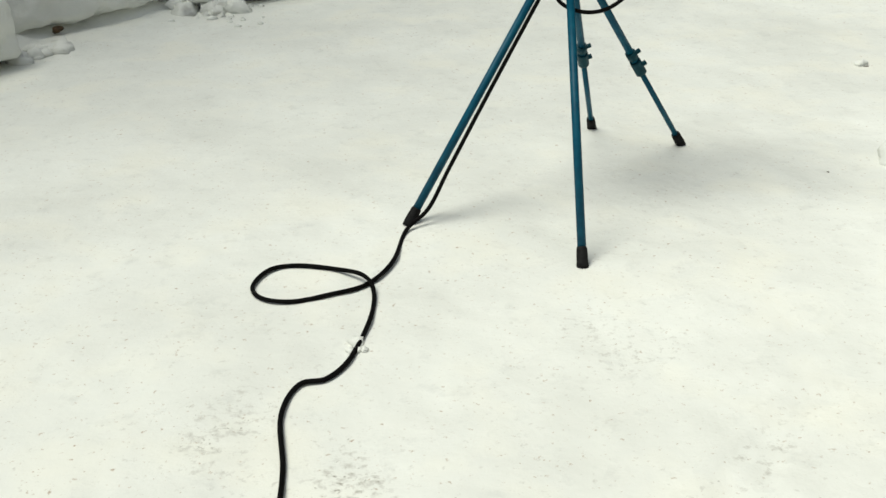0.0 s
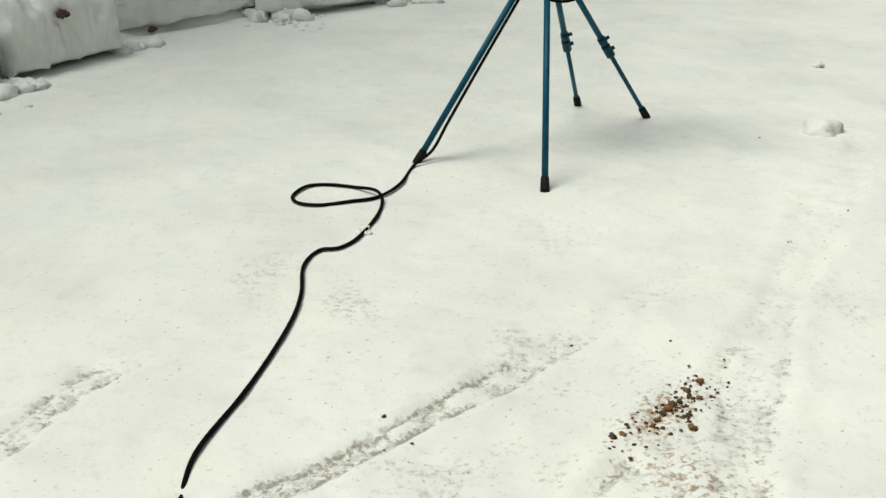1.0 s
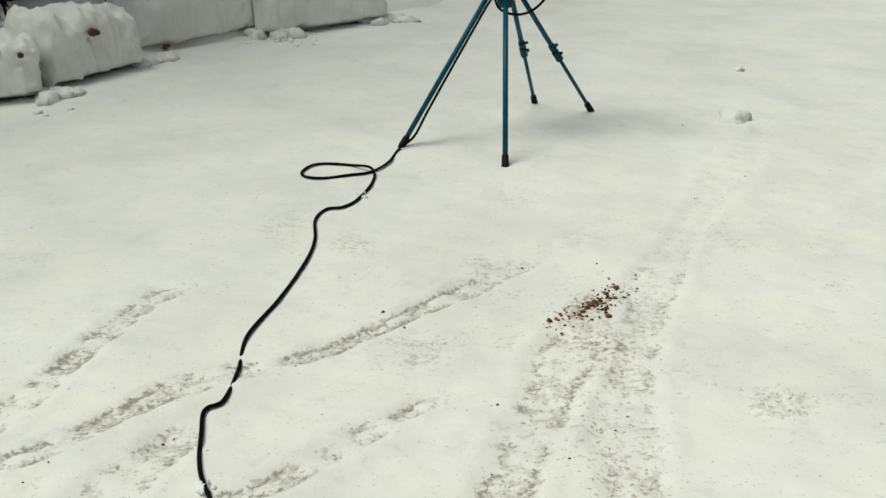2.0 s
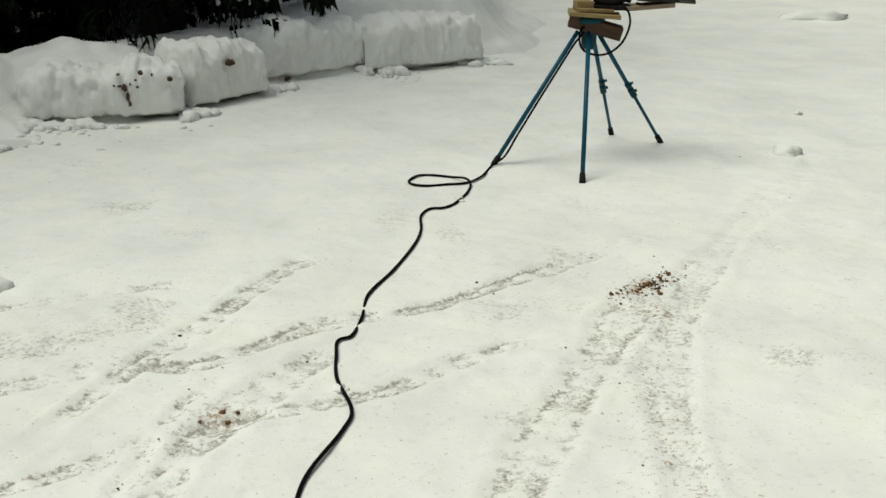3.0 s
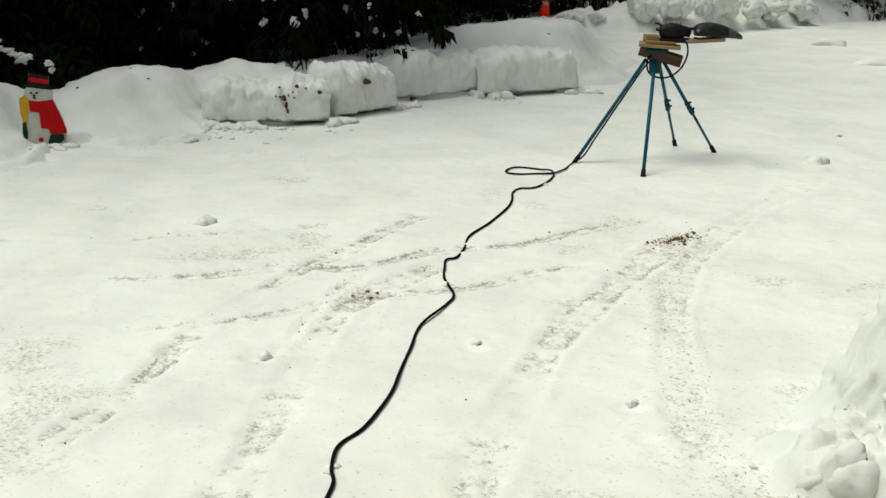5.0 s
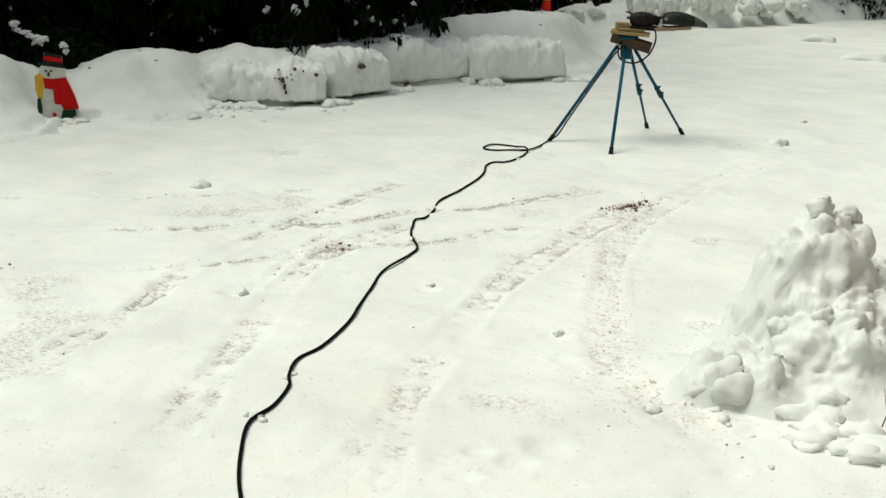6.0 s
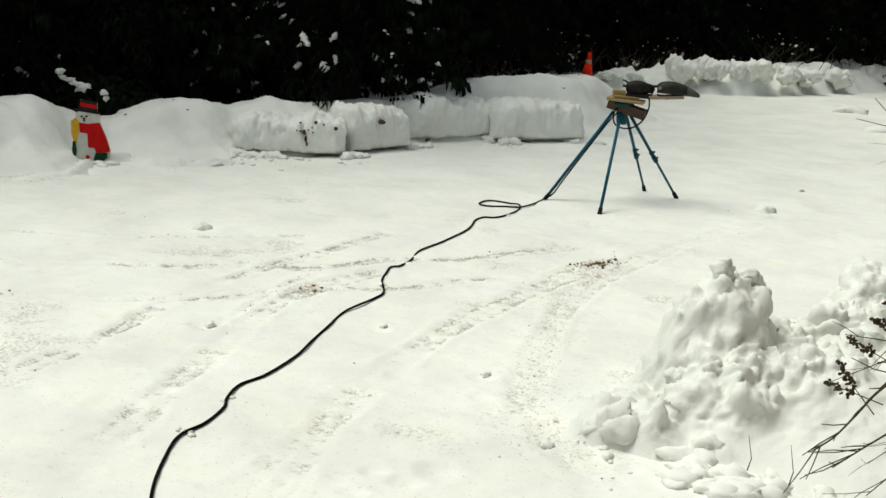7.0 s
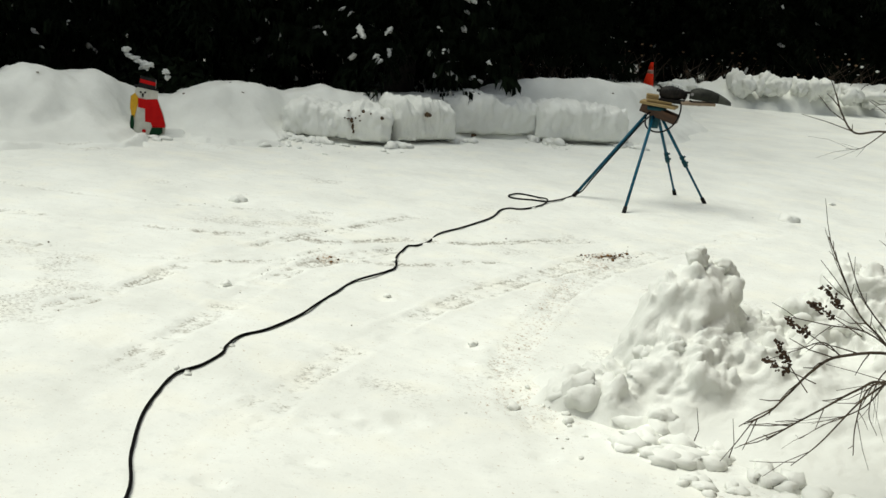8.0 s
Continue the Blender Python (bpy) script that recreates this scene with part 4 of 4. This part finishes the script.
for n, (fx, fy) in enumerate(FEET):
    foot = local((fx, fy, ground_z(fx, fy)))
    top = Vector((0, 0, HUB.z)) + (foot.xy.normalized() * (0.075 if n == 0 else 0.05)).to_3d()
    d = (top - foot).normalized()
    leg_mesh = bmesh.new()
    split = 0.46 if n > 1 else 0.0
    if split:
        knee = foot + (top - foot) * split
        tube(leg_mesh, [foot + d * 0.03, knee], 0.0095, 12)
        tube(leg_mesh, [knee, top], 0.0125, 12)
    else:
        tube(leg_mesh, [foot + d * 0.03, top], 0.0125, 12)
    leg = part("leg", leg_mesh, M_TEAL, stand)
    bm = bmesh.new()
    r = 0.018
    tube(bm, [foot - Vector((0, 0, 0.004)), foot + d * 0.012, foot + d * 0.05, foot + d * 0.056], r, 14, r * 0.8)
    part("rubber_foot", bm, M_RUBBER, leg, "black rubber foot cap")
    if split:
        bm = bmesh.new()
        tube(bm, [knee - d * 0.028, knee - d * 0.02, knee + d * 0.02, knee + d * 0.028], 0.019, 12)
        out = d.cross(Vector((0, 1, 0))).normalized()
        tube(bm, [knee, knee - out * 0.03], 0.009, 8)
        part("clamp", bm, M_TEALDARK, leg, "dark clamp collar on the leg")
        bm = bmesh.new()
        k2 = knee + d * 0.055
        tube(bm, [k2 - d * 0.014, k2 + d * 0.014], 0.018, 12)
        tube(bm, [k2, k2 - out * 0.032], 0.008, 8)
        part("locking_knob", bm, M_TEALDARK, leg, "dark locking knob")
bm = bmesh.new()
tube(bm, [(0, 0, 0.60), (0, 0, 0.63), (0, 0, 0.72), (0, 0, 0.755)], 0.038, 16, 0.05)
part("hub", bm, M_TEALDARK, stand, "dark hub under the head")
bm = bmesh.new()
tube(bm, [(0, 0, 0.745), (0, 0, 0.775)], 0.085, 20)
part("head_plate", bm, M_TEALDARK, stand)
tagged(stand, "teal-painted tubular stand on four splayed legs", "stand")

# wooden pieces bolted on the stand's head


def timber(name, size, m, mat, label):
    bm = bmesh.new()
    box(bm, size, None, 0.004)
    for v in bm.verts:
        v.co += 0.0015 * noise.noise_vector(v.co * 23)
    ob = part(name, bm, mat)
    ob.matrix_world = m
    return tagged(ob, label, "board")


timber("wooden_block", (0.30, 0.16, 0.072), pose(0.118, 0.66, 0.722, 0, 15, -6), M_BLOCK, "tilted brown wooden block under the boards")
timber("wooden_plank", (0.285, 0.20, 0.022), pose(0.105, 0.63, 0.792, 0, 4, -4), M_PINE, "pale pine plank on the stand's head")
timber("wooden_plank", (0.20, 0.16, 0.020), pose(0.10, 0.64, 0.817, 0, 3, 6), M_PINE, "short pale pine plank laid on another plank")
timber("wood_offcut", (0.095, 0.10, 0.042), pose(0.045, 0.64, 0.845, 0, 2, 8), M_PINE, "square yellowish wood offcut on the planks")
timber("long_board", (0.27, 0.15, 0.026), pose(0.405, 0.66, 0.833, 0, -4, 3), M_BOARD, "weathered tan board sticking out beyond the stand")

# the machine on the boards: a rounded motor body and a hooded head joined by a rod
machine = new("motor_unit")
machine.matrix_world = pose(0.19, 0.64, 0.825)
bm = bmesh.new()
box(bm, (0.20, 0.11, 0.03), pose(0.01, 0, 0.005), 0.006)
part("base_plate", bm, M_BODY, machine)
bm = bmesh.new()
prof = [(-0.095, 0.020), (-0.085, 0.036), (-0.05, 0.050), (-0.01, 0.056), (0.035, 0.050), (0.07, 0.038), (0.10, 0.030), (0.115, 0.018)]
rings = []
for x, r in prof:
    rings.append([bm.verts.new((x, r * 1.05 * math.cos(k * math.pi / 9), 0.068 + r * math.sin(k * math.pi / 9) * (1.0 if k < 9 else 1.15))) for k in range(18)])
for r0, r1 in zip(rings, rings[1:]):
    for k in range(18):
        bm.faces.new((r0[k], r0[(k + 1) % 18], r1[(k + 1) % 18], r1[k])).smooth = True
bm.faces.new(rings[0][::-1])
bm.faces.new(rings[-1])
bmesh.ops.recalc_face_normals(bm, faces=bm.faces)
part("motor_body", bm, M_BODY, machine)
for k in range(5):
    bm = bmesh.new()
    tube(bm, [Vector((-0.05 + 0.024 * k, 0.058 * math.cos(a), 0.068 + 0.058 * math.sin(a))) for a in np.linspace(0.2, 2.94, 12)], 0.0016, 5)
    part("cooling_rib", bm, M_HOOD, machine)
bm = bmesh.new()
tube(bm, [(-0.08, -0.01, 0.10), (-0.105, -0.012, 0.118), (-0.128, -0.012, 0.120)], 0.008, 8, 0.005)
tube(bm, [(-0.09, -0.02, 0.075), (-0.115, -0.03, 0.08)], 0.011, 8)
part("lever", bm, M_BODY, machine, "small dark lever")
bm = bmesh.new()
tube(bm, [(-0.098, -0.03, 0.085), (-0.104, -0.03, 0.085)], 0.011, 10)
part("switch", bm, M_STEEL, machine, "pale worn metal switch")
bm = bmesh.new()
tube(bm, [(0.09, 0, 0.082), (0.14, 0, 0.086), (0.20, 0.0, 0.09)], 0.010, 10)
part("rod", bm, M_BODY, machine)
bm = bmesh.new()
tube(bm, [(0.10, 0.005, 0.03), (0.11, 0.0, 0.06), (0.10, 0, 0.08)], 0.016, 10, 0.02)
part("bracket", bm, M_BODY, machine)
# hood: half of an egg-shaped shell, closed below by a flat pan
bm = bmesh.new()
rows = []
for i in range(21):
    f = i / 20
    x = 0.145 + 0.325 * f
    r = 0.056 * (math.sin(math.pi * min(1, (f + 0.06) / 1.1) ** 0.62) ** 0.6) + 0.004
    droop = -0.022 * max(0, f - 0.45) ** 1.4
    rows.append([bm.verts.new((x, -1.25 * r * math.cos(math.pi * k / 12), 0.030 + 0.012 * (1 - f) + droop + 1.55 * r * math.sin(math.pi * k / 12))) for k in range(13)])
for i, (r0, r1) in enumerate(zip(rows, rows[1:])):
    for k in range(12):
        fc = bm.faces.new((r0[k], r1[k], r1[k + 1], r0[k + 1]))
        fc.smooth = True
        # lighter olive towards the hood's tip
        fc.material_index = 1 if i > 13 else 0
    bm.faces.new((r0[0], r0[12], r1[12], r1[0]))
bm.faces.new(rows[0])
bm.faces.new(rows[-1][::-1])
bmesh.ops.recalc_face_normals(bm, faces=bm.faces)
part("hood", bm, [M_HOOD, M_HOODTIP], machine, "dark olive rounded metal hood")
bm = bmesh.new()
tube(bm, [(0.165, -0.052, 0.078), (0.165, -0.062, 0.080)], 0.013, 12)
part("bolt", bm, M_STEEL, machine, "pale worn bolt head")
bm = bmesh.new()
tube(bm, [(0.145, 0, 0.02), (0.22, 0, 0.0), (0.24, 0, 0.004)], 0.012, 8)
part("fixing_strap", bm, M_BODY, machine)
tagged(machine, "dark motor with rounded olive hood lying on boards", "machine")

# ---- black cable: loop at the head, down a leg, a coil on the snow, then out along the drive ----
def on_snow(pts, lift=0.008):
    return [(x, y, ground_z(x, y) + lift) for x, y in pts]


R_CABLE = 0.0062
head = [(0.27, 0.60, 0.835), (0.285, 0.53, 0.80), (0.282, 0.49, 0.74), (0.245, 0.485, 0.655), (0.175, 0.487, 0.598), (0.10, 0.50, 0.587), (0.035, 0.53, 0.615), (0.02, 0.56, 0.68), (0.04, 0.58, 0.725), (0.05, 0.600, 0.70)]
f1 = Vector((-0.452, 0.36, 0))
down = [tuple(Vector((0.03, 0.62, 0.70)).lerp(f1, u) + Vector((0.010 + w, -0.020 - w, 0.0))) for u, w in ((0.10, 0), (0.25, 0.001), (0.42, 0.003), (0.60, 0.006), (0.78, 0.010), (0.92, 0.014))]
drop = [(-0.462, 0.295, 0.014), (-0.52, 0.09, 0.010)]
coil = on_snow([(-0.60, -0.03), (-0.70, -0.09), (-0.80, -0.11), (-0.88, -0.07), (-0.905, 0.01), (-0.86, 0.09), (-0.78, 0.11), (-0.68, 0.07)])
coil2 = [(-0.61, 0.0, 0.020), (-0.585, -0.08, 0.014)]
run = on_snow([(-0.60, -0.22), (-0.66, -0.42), (-0.72, -0.51), (-0.785, -0.53), (-0.825, -0.66), (-0.82, -0.86), (-0.835, -1.03), (-0.88, -1.27), (-0.93, -1.46), (-1.0, -1.70), (-1.01, -1.90), (-1.03, -2.10), (-1.075, -2.15), (-1.07, -2.27), (-1.05, -2.46), (-0.985, -2.68), (-1.0, -2.82), (-1.075, -3.11),
               (-1.08, -3.41), (-1.085, -3.65), (-1.09, -3.86), (-1.13, -4.14), (-1.185, -4.30), (-1.175, -4.46), (-1.15, -4.56), (-1.16, -4.72), (-1.20, -4.86), (-1.17, -5.05), (-1.10, -5.3), (-0.97, -5.6), (-0.80, -5.95), (-0.72, -6.6), (-0.9, -7.6), (-0.7, -9.2), (-0.3, -10.7)])
bm = bmesh.new()
tube(bm, spline([*head, *down, *drop, *coil, *coil2, *run], 7), R_CABLE, 8)
cable = part("power_cable", bm, M_CABLE)
tagged(cable, "black power cable with a small coil trailing over snow", "cable")


clod_heap("dabs of snow kicked over the black cable", [(x, y, 0.012, 0.016, 7, 0.012, 0.020) for x, y in ((-1.03, -2.53), (-1.17, -4.44), (-0.645, -0.37), (-1.2, -4.8))])


bm = bmesh.new()
rnd = random.Random(44)
bank_mesh = bpy.data.objects["snow_bank"].data
for k in rnd.sample(range(len(bank_mesh.vertices)), 900):
    v = bank_mesh.vertices[k]
    if -5.6 < v.co.x < -0.5 and v.co.z > 0.2 and rnd.random() < 0.25:
        r = rnd.uniform(0.006, 0.016)
        blob(bm, v.co, (r * 1.6, r, r * 0.5), 0.6, 1, 1.2, rnd.random() * 50)
tagged(part("leaf_litter", bm, M_DIRT), "dark leaf litter specks on the snow bank", "leaf litter", kind="stuff")


# ---- traffic cone behind the bank ----
cone = new("traffic_cone")
cone.matrix_world = pose(-0.95, 11.4, -0.02, 0, 3, 0)
bm = bmesh.new()
box(bm, (0.30, 0.30, 0.03), pose(0, 0, 0.02), 0.01)
part("base", bm, M_ORANGE, cone)


def cone_ring(z0, z1, r0, r1, mat, name, label=""):
    bm = bmesh.new()
    tube(bm, [(0, 0, z0), (0, 0, z1)], r0, 24, r1)
    part(name, bm, mat, cone, label)


cone_ring(0.03, 0.36, 0.115, 0.058, M_ORANGE, "body")
cone_ring(0.36, 0.42, 0.0585, 0.0475, M_CONEBAND, "band", "dirty whitish reflective band")
cone_ring(0.42, 0.55, 0.047, 0.026, M_ORANGE, "tip")
tagged(cone, "bright orange traffic cone with a pale band", "traffic cone")


# ---- painted wooden snowman cutout ----
def cutout():
    bm = bmesh.new()
    def slab(outline, z, mat, thick=0.004):
        front = [bm.verts.new((x, -z, y)) for x, y in outline]
        back = [bm.verts.new((x, -z + thick, y)) for x, y in outline]
        faces = [bm.faces.new(front), bm.faces.new(back[::-1])]
        for k in range(len(outline)):
            q = (k + 1) % len(outline)
            faces.append(bm.faces.new((front[k], back[k], back[q], front[q])))
        for f in faces:
            f.material_index = mat
    def ellipse(cx, cy, rx, ry, n=20):
        return [(cx + rx * math.cos(6.28319 * k / n), cy + ry * math.sin(6.28319 * k / n)) for k in range(n)]
    slab([(-0.075, 0.0), (0.02, -0.012), (0.10, 0.0), (0.155, 0.045), (0.165, 0.11), (0.14, 0.21), (0.11, 0.29), (0.09, 0.335), (0.092, 0.40), (0.07, 0.425), (0.072, 0.50), (-0.05, 0.525), (-0.068, 0.43), (-0.088, 0.41), (-0.092, 0.37), (-0.125, 0.35), (-0.125, 0.24), (-0.105, 0.19), (-0.122, 0.12), (-0.105, 0.03)], 0.0, 0, 0.018)
    slab([(-0.09, 0.375), (-0.055, 0.33), (-0.07, 0.25), (-0.085, 0.165), (-0.108, 0.175), (-0.122, 0.25), (-0.12, 0.345)], 0.005, 2)
    slab([(-0.065, 0.335), (0.0, 0.325), (0.088, 0.335), (0.108, 0.28), (0.138, 0.20), (0.160, 0.12), (0.158, 0.095), (0.06, 0.09), (0.045, 0.13), (0.0, 0.135), (-0.005, 0.245), (-0.06, 0.255)], 0.006, 1)
    slab([(0.055, 0.088), (0.14, 0.092), (0.142, 0.05), (0.10, 0.015), (0.06, 0.012), (0.038, 0.035)], 0.010, 3)
    slab([(-0.114, 0.18), (-0.092, 0.185), (-0.084, 0.11), (-0.09, 0.045), (-0.108, 0.05), (-0.117, 0.11)], 0.006, 3)
    slab([(-0.098, 0.43), (0.088, 0.402), (0.09, 0.420), (0.070, 0.428), (0.070, 0.502), (-0.048, 0.526), (-0.068, 0.448), (-0.096, 0.45)], 0.006, 4)
    slab([(-0.058, 0.468), (0.068, 0.445), (0.069, 0.475), (-0.052, 0.498)], 0.010, 1)
    for cx, cy in ((-0.045, 0.385), (-0.01, 0.385), (-0.028, 0.368), (-0.028, 0.352)):
        slab(ellipse(cx, cy, 0.009, 0.008, 10), 0.006, 4)
    slab(ellipse(-0.005, 0.055, 0.016, 0.016, 14), 0.006, 1)
    bmesh.ops.recalc_face_normals(bm, faces=bm.faces)
    return bm


figure = part("snowman_cutout", cutout(), [P_WHITE, P_RED, P_YELLOW, P_GREEN, P_BLACK])
figure.matrix_world = pose(-4.32, 0.41, -0.02, -8, 0, 24) @ Matrix.Diagonal((1.1, 1, 1.03, 1))
tagged(figure, "painted wooden snowman board with red scarf leaning in snow", "yard decoration")


# ---- bare bush with dry seed heads beside the heap ----
bm = bmesh.new()
rnd = random.Random(58)
for _ in range(26):
    x, y = rnd.gauss(-4.36, 0.13), rnd.gauss(0.36, 0.05)
    r = rnd.uniform(0.02, 0.045)
    blob(bm, (x, y, 0.0), (r * 1.4, r, r * 0.55), 0.5, 2, 0.9, rnd.random() * 50)
tagged(part("snow_crumbs", bm, M_BANK), "soft snow drifted against the painted board", "snow crumbs", kind="stuff")
rnd = random.Random(63)
bush = new("bare_bush")
bush.matrix_world = pose(1.75, -4.85, 0.0)


def loc(p):
    return Vector(p) - Vector((1.75, -4.85, 0))


STEMS = [
    ([(1.72, -4.85, 0.0), (1.60, -4.86, 0.38), (1.42, -4.86, 0.55), (1.23, -4.85, 0.52), (1.15, -4.84, 0.45), (1.09, -4.84, 0.36), (1.03, -4.83, 0.27), (0.97, -4.82, 0.22)], 0.0075),
    ([(1.75, -4.87, 0.0), (1.58, -4.90, 0.36), (1.38, -4.88, 0.46), (1.30, -4.87, 0.42), (1.19, -4.86, 0.32), (1.11, -4.86, 0.25), (1.04, -4.85, 0.18)], 0.0065),
    ([(1.78, -4.84, 0.0), (1.55, -4.86, 0.40), (1.36, -4.86, 0.59), (1.26, -4.88, 0.68), (1.19, -4.9, 0.80), (1.12, -4.92, 0.93)], 0.0055),
    ([(1.76, -4.82, 0.0), (1.55, -4.82, 0.44), (1.38, -4.8, 0.60), (1.27, -4.80, 0.72), (1.20, -4.78, 0.86)], 0.0045),
    ([(1.80, -4.88, 0.0), (1.70, -4.90, 0.5), (1.55, -4.90, 0.72), (1.40, -4.92, 0.86), (1.33, -4.94, 1.0)], 0.005),
    ([(1.74, -4.80, 0.0), (1.66, -4.80, 0.6), (1.62, -4.86, 1.0), (1.42, -4.86, 1.26), (1.24, -4.86, 1.28), (1.15, -4.86, 1.265), (1.10, -4.87, 1.32), (1.07, -4.87, 1.385)], 0.006),
    ([(1.77, -4.9, 0.0), (1.60, -4.95, 0.30), (1.42, -4.92, 0.47), (1.33, -4.9, 0.44), (1.31, -4.9, 0.31), (1.32, -4.9, 0.20)], 0.0045),
    ([(1.75, -4.84, 0.0), (1.52, -4.84, 0.42), (1.33, -4.84, 0.60), (1.16, -4.83, 0.615), (1.03, -4.82, 0.62)], 0.0045),
    ([(1.23, -4.85, 0.52), (1.17, -4.84, 0.555), (1.10, -4.84, 0.52), (1.0, -4.83, 0.46)], 0.003),
    ([(1.38, -4.88, 0.46), (1.30, -4.95, 0.40), (1.2, -5.0, 0.26), (1.12, -5.02, 0.17)], 0.004),
    ([(1.80, -4.80, 0.0), (1.62, -4.80, 0.45), (1.45, -4.78, 0.62), (1.36, -4.78, 0.78), (1.32, -4.80, 0.95)], 0.0045),
    ([(1.78, -4.86, 0.0), (1.60, -4.90, 0.42), (1.47, -4.95, 0.70), (1.42, -4.97, 0.90), (1.40, -5.0, 1.05)], 0.0045),
    ([(1.38, -4.88, 0.46), (1.33, -4.86, 0.36), (1.22, -4.84, 0.27), (1.15, -4.83, 0.20)], 0.003),
    ([(1.42, -4.86, 0.55), (1.37, -4.80, 0.45), (1.36, -4.78, 0.32), (1.40, -4.77, 0.24)], 0.003),
    ([(1.42, -4.86, 1.26), (1.35, -4.85, 1.33), (1.27, -4.85, 1.37), (1.20, -4.85, 1.36)], 0.003),
    ([(1.24, -4.86, 1.28), (1.18, -4.85, 1.22), (1.13, -4.85, 1.21)], 0.002),
]
for pts, r in STEMS:
    line = [loc(q) for q in spline(pts, 6)]
    bm = bmesh.new()
    tube(bm, line, r, 6, r * 0.35)
    for k in range(len(line) // 3, len(line) - 1):
        if rnd.random() < 0.42:
            d = (line[k + 1] - line[k]).normalized()
            s = Vector((rnd.uniform(-1, 1), rnd.uniform(-1, 1), rnd.uniform(-0.5, 1))).normalized()
            ln = rnd.uniform(0.05, 0.19)
            a = line[k]
            b = a + (d * 0.8 + s * 0.6) * ln * 0.5
            c = b + (d * 0.7 + s * 0.5 + Vector((0, 0, rnd.uniform(-0.3, 0.3)))) * ln * 0.5
            tube(bm, [a, b, c], r * 0.38, 4, r * 0.2, False)
    part("stem", bm, M_TWIG, bush)
SEED_SPIKES = [((1.133, -4.84, 0.75), (1.207, -4.84, 0.683)), ((1.097, -4.84, 0.691), (1.186, -4.84, 0.646)), ((1.041, -4.84, 0.613), (1.119, -4.84, 0.575)), ((1.018, -4.84, 0.537), (1.075, -4.84, 0.455)), ((0.989, -4.84, 0.459), (1.073, -4.84, 0.437))]
for a, b in SEED_SPIKES:
    a, b = loc(a), loc(b)
    bm = bmesh.new()
    tube(bm, [b + (b - a) * 0.9 + Vector((0.02, 0, -0.01)), b, a], 0.0022, 5, 0.001, False)
    for k in range(46):
        u = rnd.random() ** 0.8
        wide = 0.004 + 0.011 * u * (1.15 - u)
        q = a.lerp(b, u) + Vector((rnd.gauss(0, wide), rnd.gauss(0, wide), rnd.gauss(0, wide)))
        blob(bm, q, (rnd.uniform(0.003, 0.008), 0.004, rnd.uniform(0.003, 0.007)), 0.7, 1, 1.3, rnd.random() * 60)
    part("seed_head", bm, M_SEED, bush, "dry dark brown seed head")
tagged(bush, "bare brown bush with arching twigs and dry seed heads", "bush")
for x, y, h in ((0.93, -4.72, 0.07), (0.80, -4.62, 0.05)):
    bm = bmesh.new()
    tube(bm, [(0, 0, -0.02), (0.01, 0, h * 0.5), (-0.008, 0, h + 0.06)], 0.0025, 5, 0.001)
    ob = part("dry_stalk", bm, M_TWIG)
    ob.matrix_world = pose(x, y, 0.06)
    tagged(ob, "thin dry stalk poking out of the snow", "stalk")
